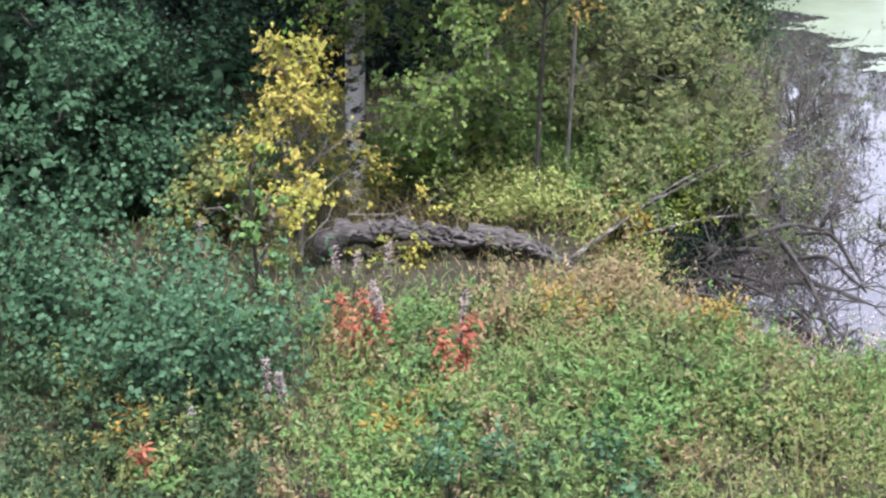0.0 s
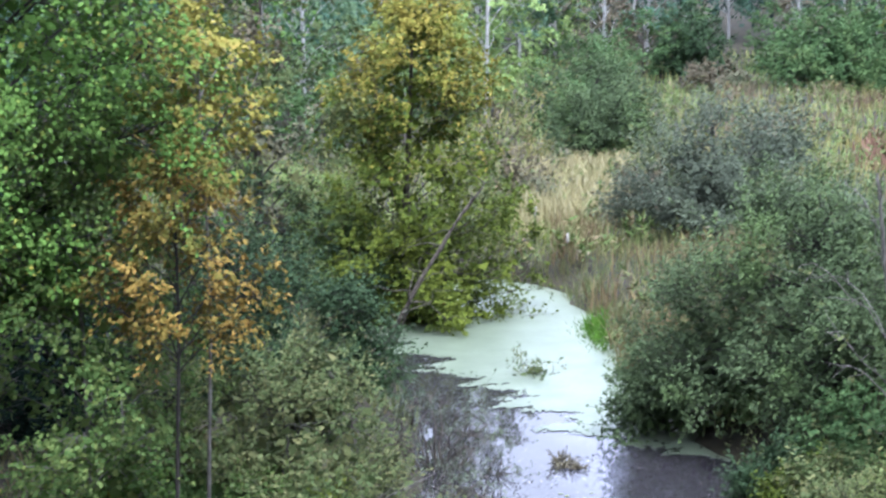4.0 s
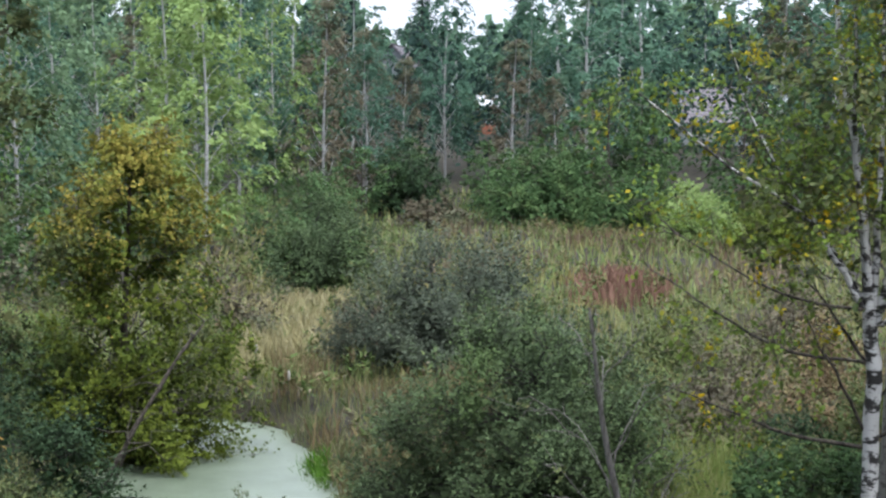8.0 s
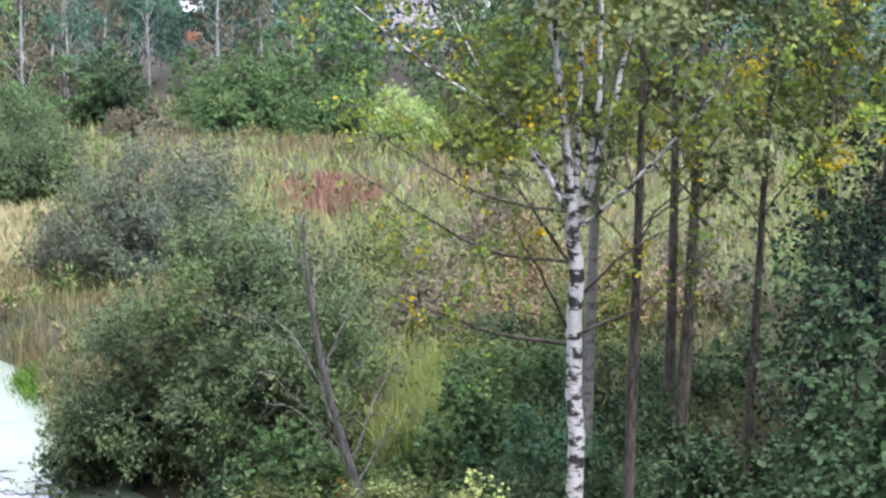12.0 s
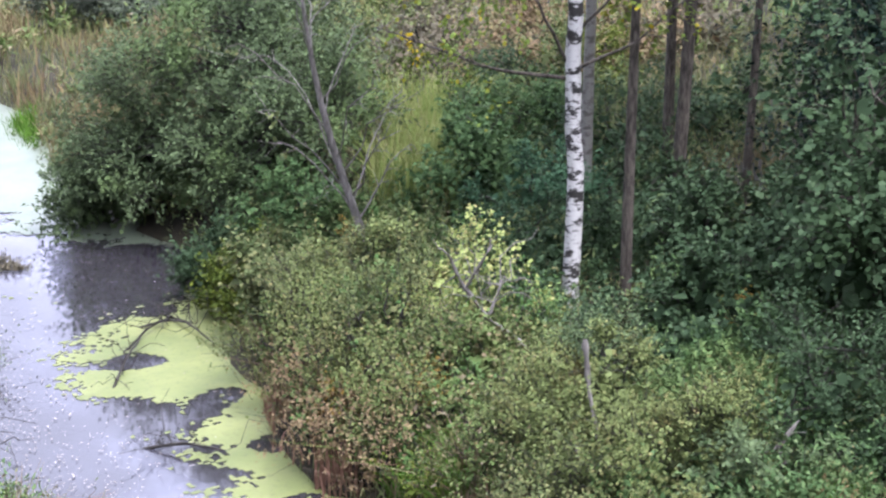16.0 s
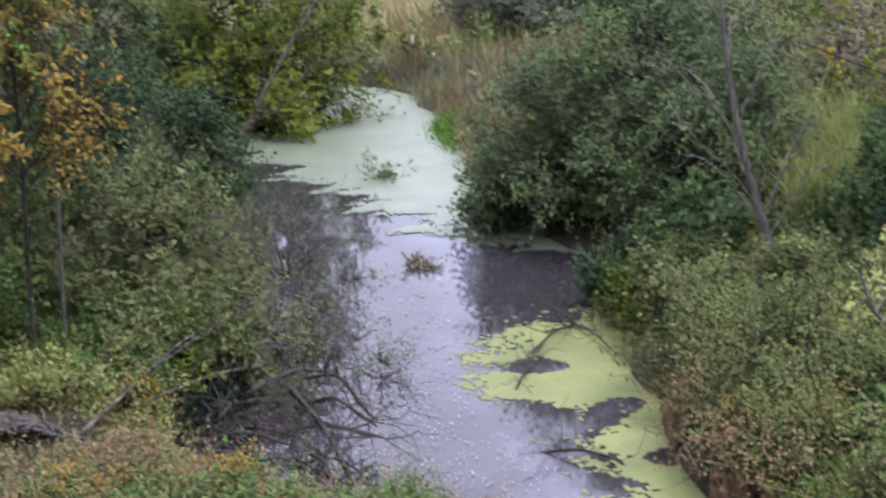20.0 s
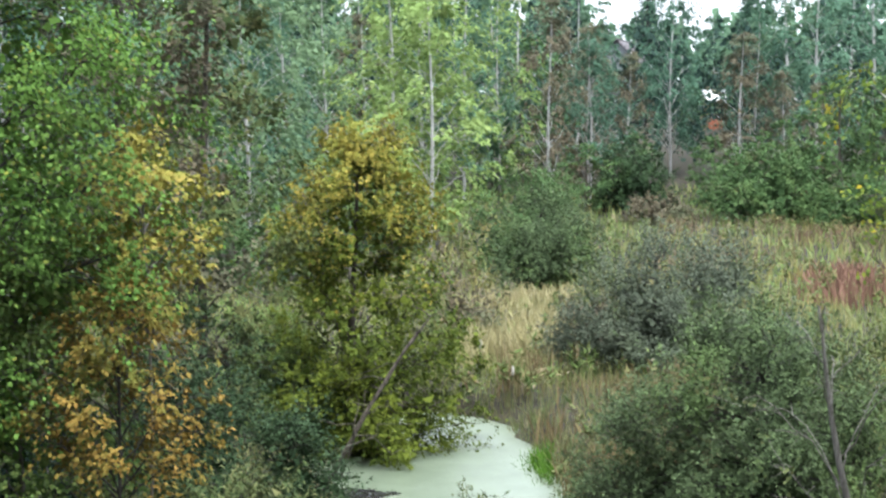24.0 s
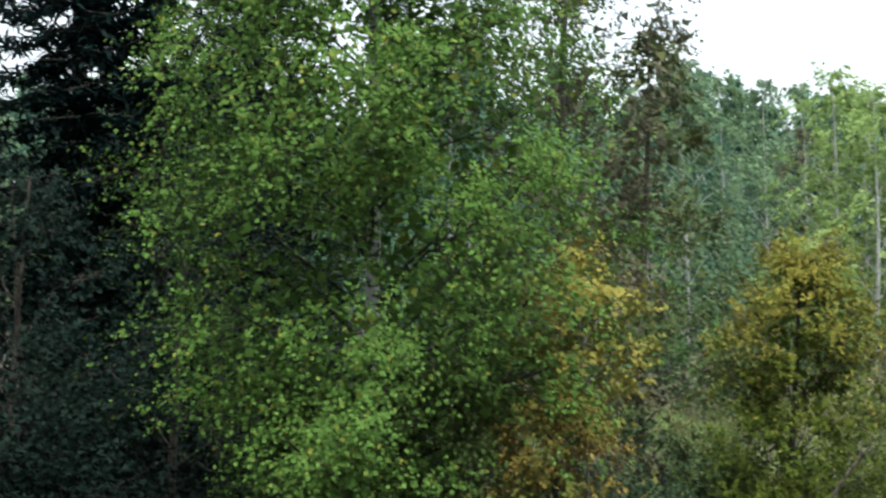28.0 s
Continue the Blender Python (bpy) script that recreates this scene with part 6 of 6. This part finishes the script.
spots = random.Random(21)
KINDS = (("fire_green", "fresh green"), ("herb", "mixed green and brown"), ("shrub", "pale olive"), ("orange", "rust-brown"), ("olive", "olive-green"), ("fire_green", "fresh green"), ("broad", "dark green"))
for a0, a1, d0, d1, n in ((-12, 14, 9.2, 14.2, 46), (4, 8, 15.0, 16.6, 6), (26, 36, 13.6, 17.5, 18), (36, 46, 11.5, 16.5, 16), (24, 34, 18.5, 22, 10)):
    for k in range(n):
        a, d = spots.uniform(a0, a1), spots.uniform(d0, d1)
        if float(pond_distance(*polar(a, d))) < 0.3 or (abs(a) < 6 and 13.4 < d < 15.9):
            continue
        leaf, word = KINDS[spots.randrange(7)]
        make_bush(at(a, d, -0.03), "herb_clump", "low clump of %s herbs on the bank" % word, "herbs", 400 + k + int(a0 * 10 + 200), spots.uniform(0.5, 1.0), spots.uniform(0.35, 0.65), leaf, spots.randrange(420, 800), 0.05, 0.36, 5, clumps=22, group="herb clumps on the bank")


# ---- willowherb with seed heads ----
def willowherb(az, d, h, red, head):
    rng = np.random.default_rng(int(abs(az * 100) + d * 10))
    root = thing("willowherb", at(az, d), "red-leaved willowherb gone to seed" if red else "withered willowherb with a pale fluffy seed head", "willowherb", "willowherbs by the logs")
    s = Shape()
    p = limb_points(np.array([0, 0, -0.05]), np.array([rng.normal(0, 0.05), rng.normal(0, 0.05), h]), 0.0, rng, 6, 0.012)
    s.tube(p, np.linspace(0.007, 0.003, 6), 5)
    part("stalk", s.mesh("stalk", TWIG), root)
    m = 150 if red else 46
    u = rng.uniform(0.12, 0.8 if head else 0.97, m)
    pos = np.stack([np.interp(u, np.linspace(0, 1, 6), p[:, k]) for k in range(3)], 1) + rng.standard_normal((m, 3)) * np.array([0.028, 0.028, 0.01])
    tagged(part("leafage", leaf_mesh("leafage", rng, pos, LEAF["fire_red" if red else "herb"], 0.075, 0.26, 0.6), root), kind="stuff")
    if head:
        m = 170
        u = rng.uniform(0.6, 1.02, m)
        pos = np.stack([np.interp(u, np.linspace(0, 1, 6), p[:, k]) for k in range(3)], 1) + rng.standard_normal((m, 3)) * np.array([0.013, 0.013, 0.01])
        part("seed_head", leaf_mesh("seed_head", rng, pos, LEAF["fluff"], 0.03, 0.5, 0.0), root, "pale grey seed fluff")


for row in ((0.5, 11.7, 0.95, 1, 1), (-2.9, 12.6, 0.75, 1, 0), (-2.3, 12.5, 0.75, 1, 1), (-1.9, 12.6, 0.7, 1, 1), (-3.8, 12.9, 0.6, 1, 0), (-4.0, 14.0, 0.6, 0, 1), (-3.4, 13.8, 0.6, 0, 1), (-2.0, 13.8, 0.65, 0, 1),
            (-8.7, 14.3, 0.7, 0, 1), (-6.0, 15.0, 0.75, 0, 1), (-5.8, 15.1, 0.7, 0, 1), (-6.5, 11.3, 0.65, 0, 1), (-5.7, 11.1, 0.65, 0, 1), (-9.3, 10.8, 0.5, 0, 1), (-11.5, 10.2, 0.5, 1, 0), (-2.6, 12.9, 0.7, 0, 1), (-3.2, 12.2, 0.6, 1, 0), (0.3, 11.5, 0.7, 1, 0), (0.7, 11.8, 0.8, 1, 0)):
    willowherb(*row)
make_tree(at(-6.8, 14.0), "birch_sapling", "slim upright sapling with light green leaves", "sapling", 95, 1.5, 0.42, "fire_green", 420, 0.06, TWIG, 0.012, 0.1, 14, 0.6, 0.0, 0.09, 0.6, per=3, width_at=FULL)


# ---- houses on the hill ----
def box(cx, cy, z0, sx, sy, sz, bevel=0.02):
    bm = bmesh.new()
    bmesh.ops.create_cube(bm, size=1.0, matrix=Matrix.Translation((cx, cy, z0 + sz / 2)) @ Matrix.Diagonal((sx, sy, sz, 1)))
    bmesh.ops.bevel(bm, geom=bm.edges[:], offset=bevel, segments=1, affect="EDGES")
    return bm


def bm_part(name, bm, mat, parent, label=""):
    me = bpy.data.meshes.new(name)
    bm.to_mesh(me)
    bm.free()
    me.materials.append(mat)
    return part(name, me, parent, label)


ROOF_GREY = solid_material("grey_roof_sheet", (0.14, 0.125, 0.14), (0.22, 0.195, 0.215), 2.0, 0.7, 0.2, (1, 8, 1))
WALL_PALE = solid_material("pale_wall_boards", (0.32, 0.335, 0.36), (0.4, 0.415, 0.44), 1.5, 0.8, 0.2, (1, 1, 6))
WALL_BRICK = solid_material("orange_brick", (0.3, 0.1, 0.06), (0.4, 0.15, 0.09), 3.0, 0.85, 0.3)
ROOF_WHITE = solid_material("white_roof_sheet", (0.72, 0.74, 0.78), (0.85, 0.86, 0.88), 1.5, 0.5, 0.1)
GLASS_DARK = solid_material("dark_window_glass", (0.02, 0.025, 0.03), (0.04, 0.045, 0.05), 1.0, 0.1, 0.0, spec=0.6)


def make_house(az, d, turn, sx, sy, wall_h, roof_h, wall, roof, label, sheets=9):
    p = at(az, d, -0.2)
    root = thing("house", p, label, "house")
    root.rotation_euler = (0, 0, radians(turn - az))
    bm_part("wall", box(0, 0, 0, sx, sy, wall_h), wall, root)
    gable = bmesh.new()
    vs = [gable.verts.new(c) for x in (-sx / 2, sx / 2) for c in ((x, -sy / 2, wall_h), (x, sy / 2, wall_h), (x, 0, wall_h + roof_h * 0.93))]
    for f in ((0, 1, 2), (5, 4, 3), (0, 2, 5, 3), (1, 4, 5, 2), (0, 3, 4, 1)):
        gable.faces.new([vs[i] for i in f])
    bm_part("gable", gable, wall, root)
    ang = math.atan2(roof_h, sy / 2)
    ln = math.hypot(roof_h, sy / 2) + 0.5
    step = ln / sheets
    course = box(0, 0, 0, sx + 0.8, step + 0.06, 0.06)
    me = bpy.data.meshes.new("roof_course")
    course.to_mesh(me)
    course.free()
    me.materials.append(roof)
    for s in (-1, 1):
        for k in range(sheets):
            ob = part("roof_course", me, root)
            ob.matrix_local = Matrix.Translation((0, 0, wall_h + roof_h)) @ Matrix.Rotation(-s * ang, 4, "X") @ Matrix.Translation((0, s * step * (k + 0.5), 0.0)) @ Matrix.Rotation(s * 0.09, 4, "X")
    bm_part("ridge_cap", box(0, 0, wall_h + roof_h + 0.02, sx + 0.85, 0.28, 0.12), roof, root)
    for k in (-1, 1):
        w = bm_part("window", box(k * sx * 0.22, -sy / 2 - 0.03, wall_h * 0.42, 0.95, 0.06, 1.15), GLASS_DARK, root)
        bm_part("frame", box(k * sx * 0.22, -sy / 2 - 0.07, wall_h * 0.42 - 0.1, 1.15, 0.05, 0.1), ROOF_WHITE, w)
    return root


for a, d, s in ((29.9, 138, 0.35), (30.9, 140, 0.3), (31.9, 139, 0.35), (32.9, 143, 0.6), (29.2, 144, 0.85), (23.1, 150, 0.6), (24.6, 150, 0.6)):
    set_at(green_tree, a, d, s, a)
make_house(31.2, 150, 14, 7.0, 6.5, 2.3, 2.7, WALL_PALE, ROOF_GREY, "low house with a grey sheet roof among trees")
make_house(20.8, 172, 80, 8.0, 6.0, 4.8, 3.2, WALL_PALE, ROOF_GREY, "pale gabled house half hidden by trees")
make_house(23.8, 160, 15, 1.3, 1.6, 3.0, 0.6, WALL_BRICK, ROOF_WHITE, "small orange brick hut with a white roof", 3)
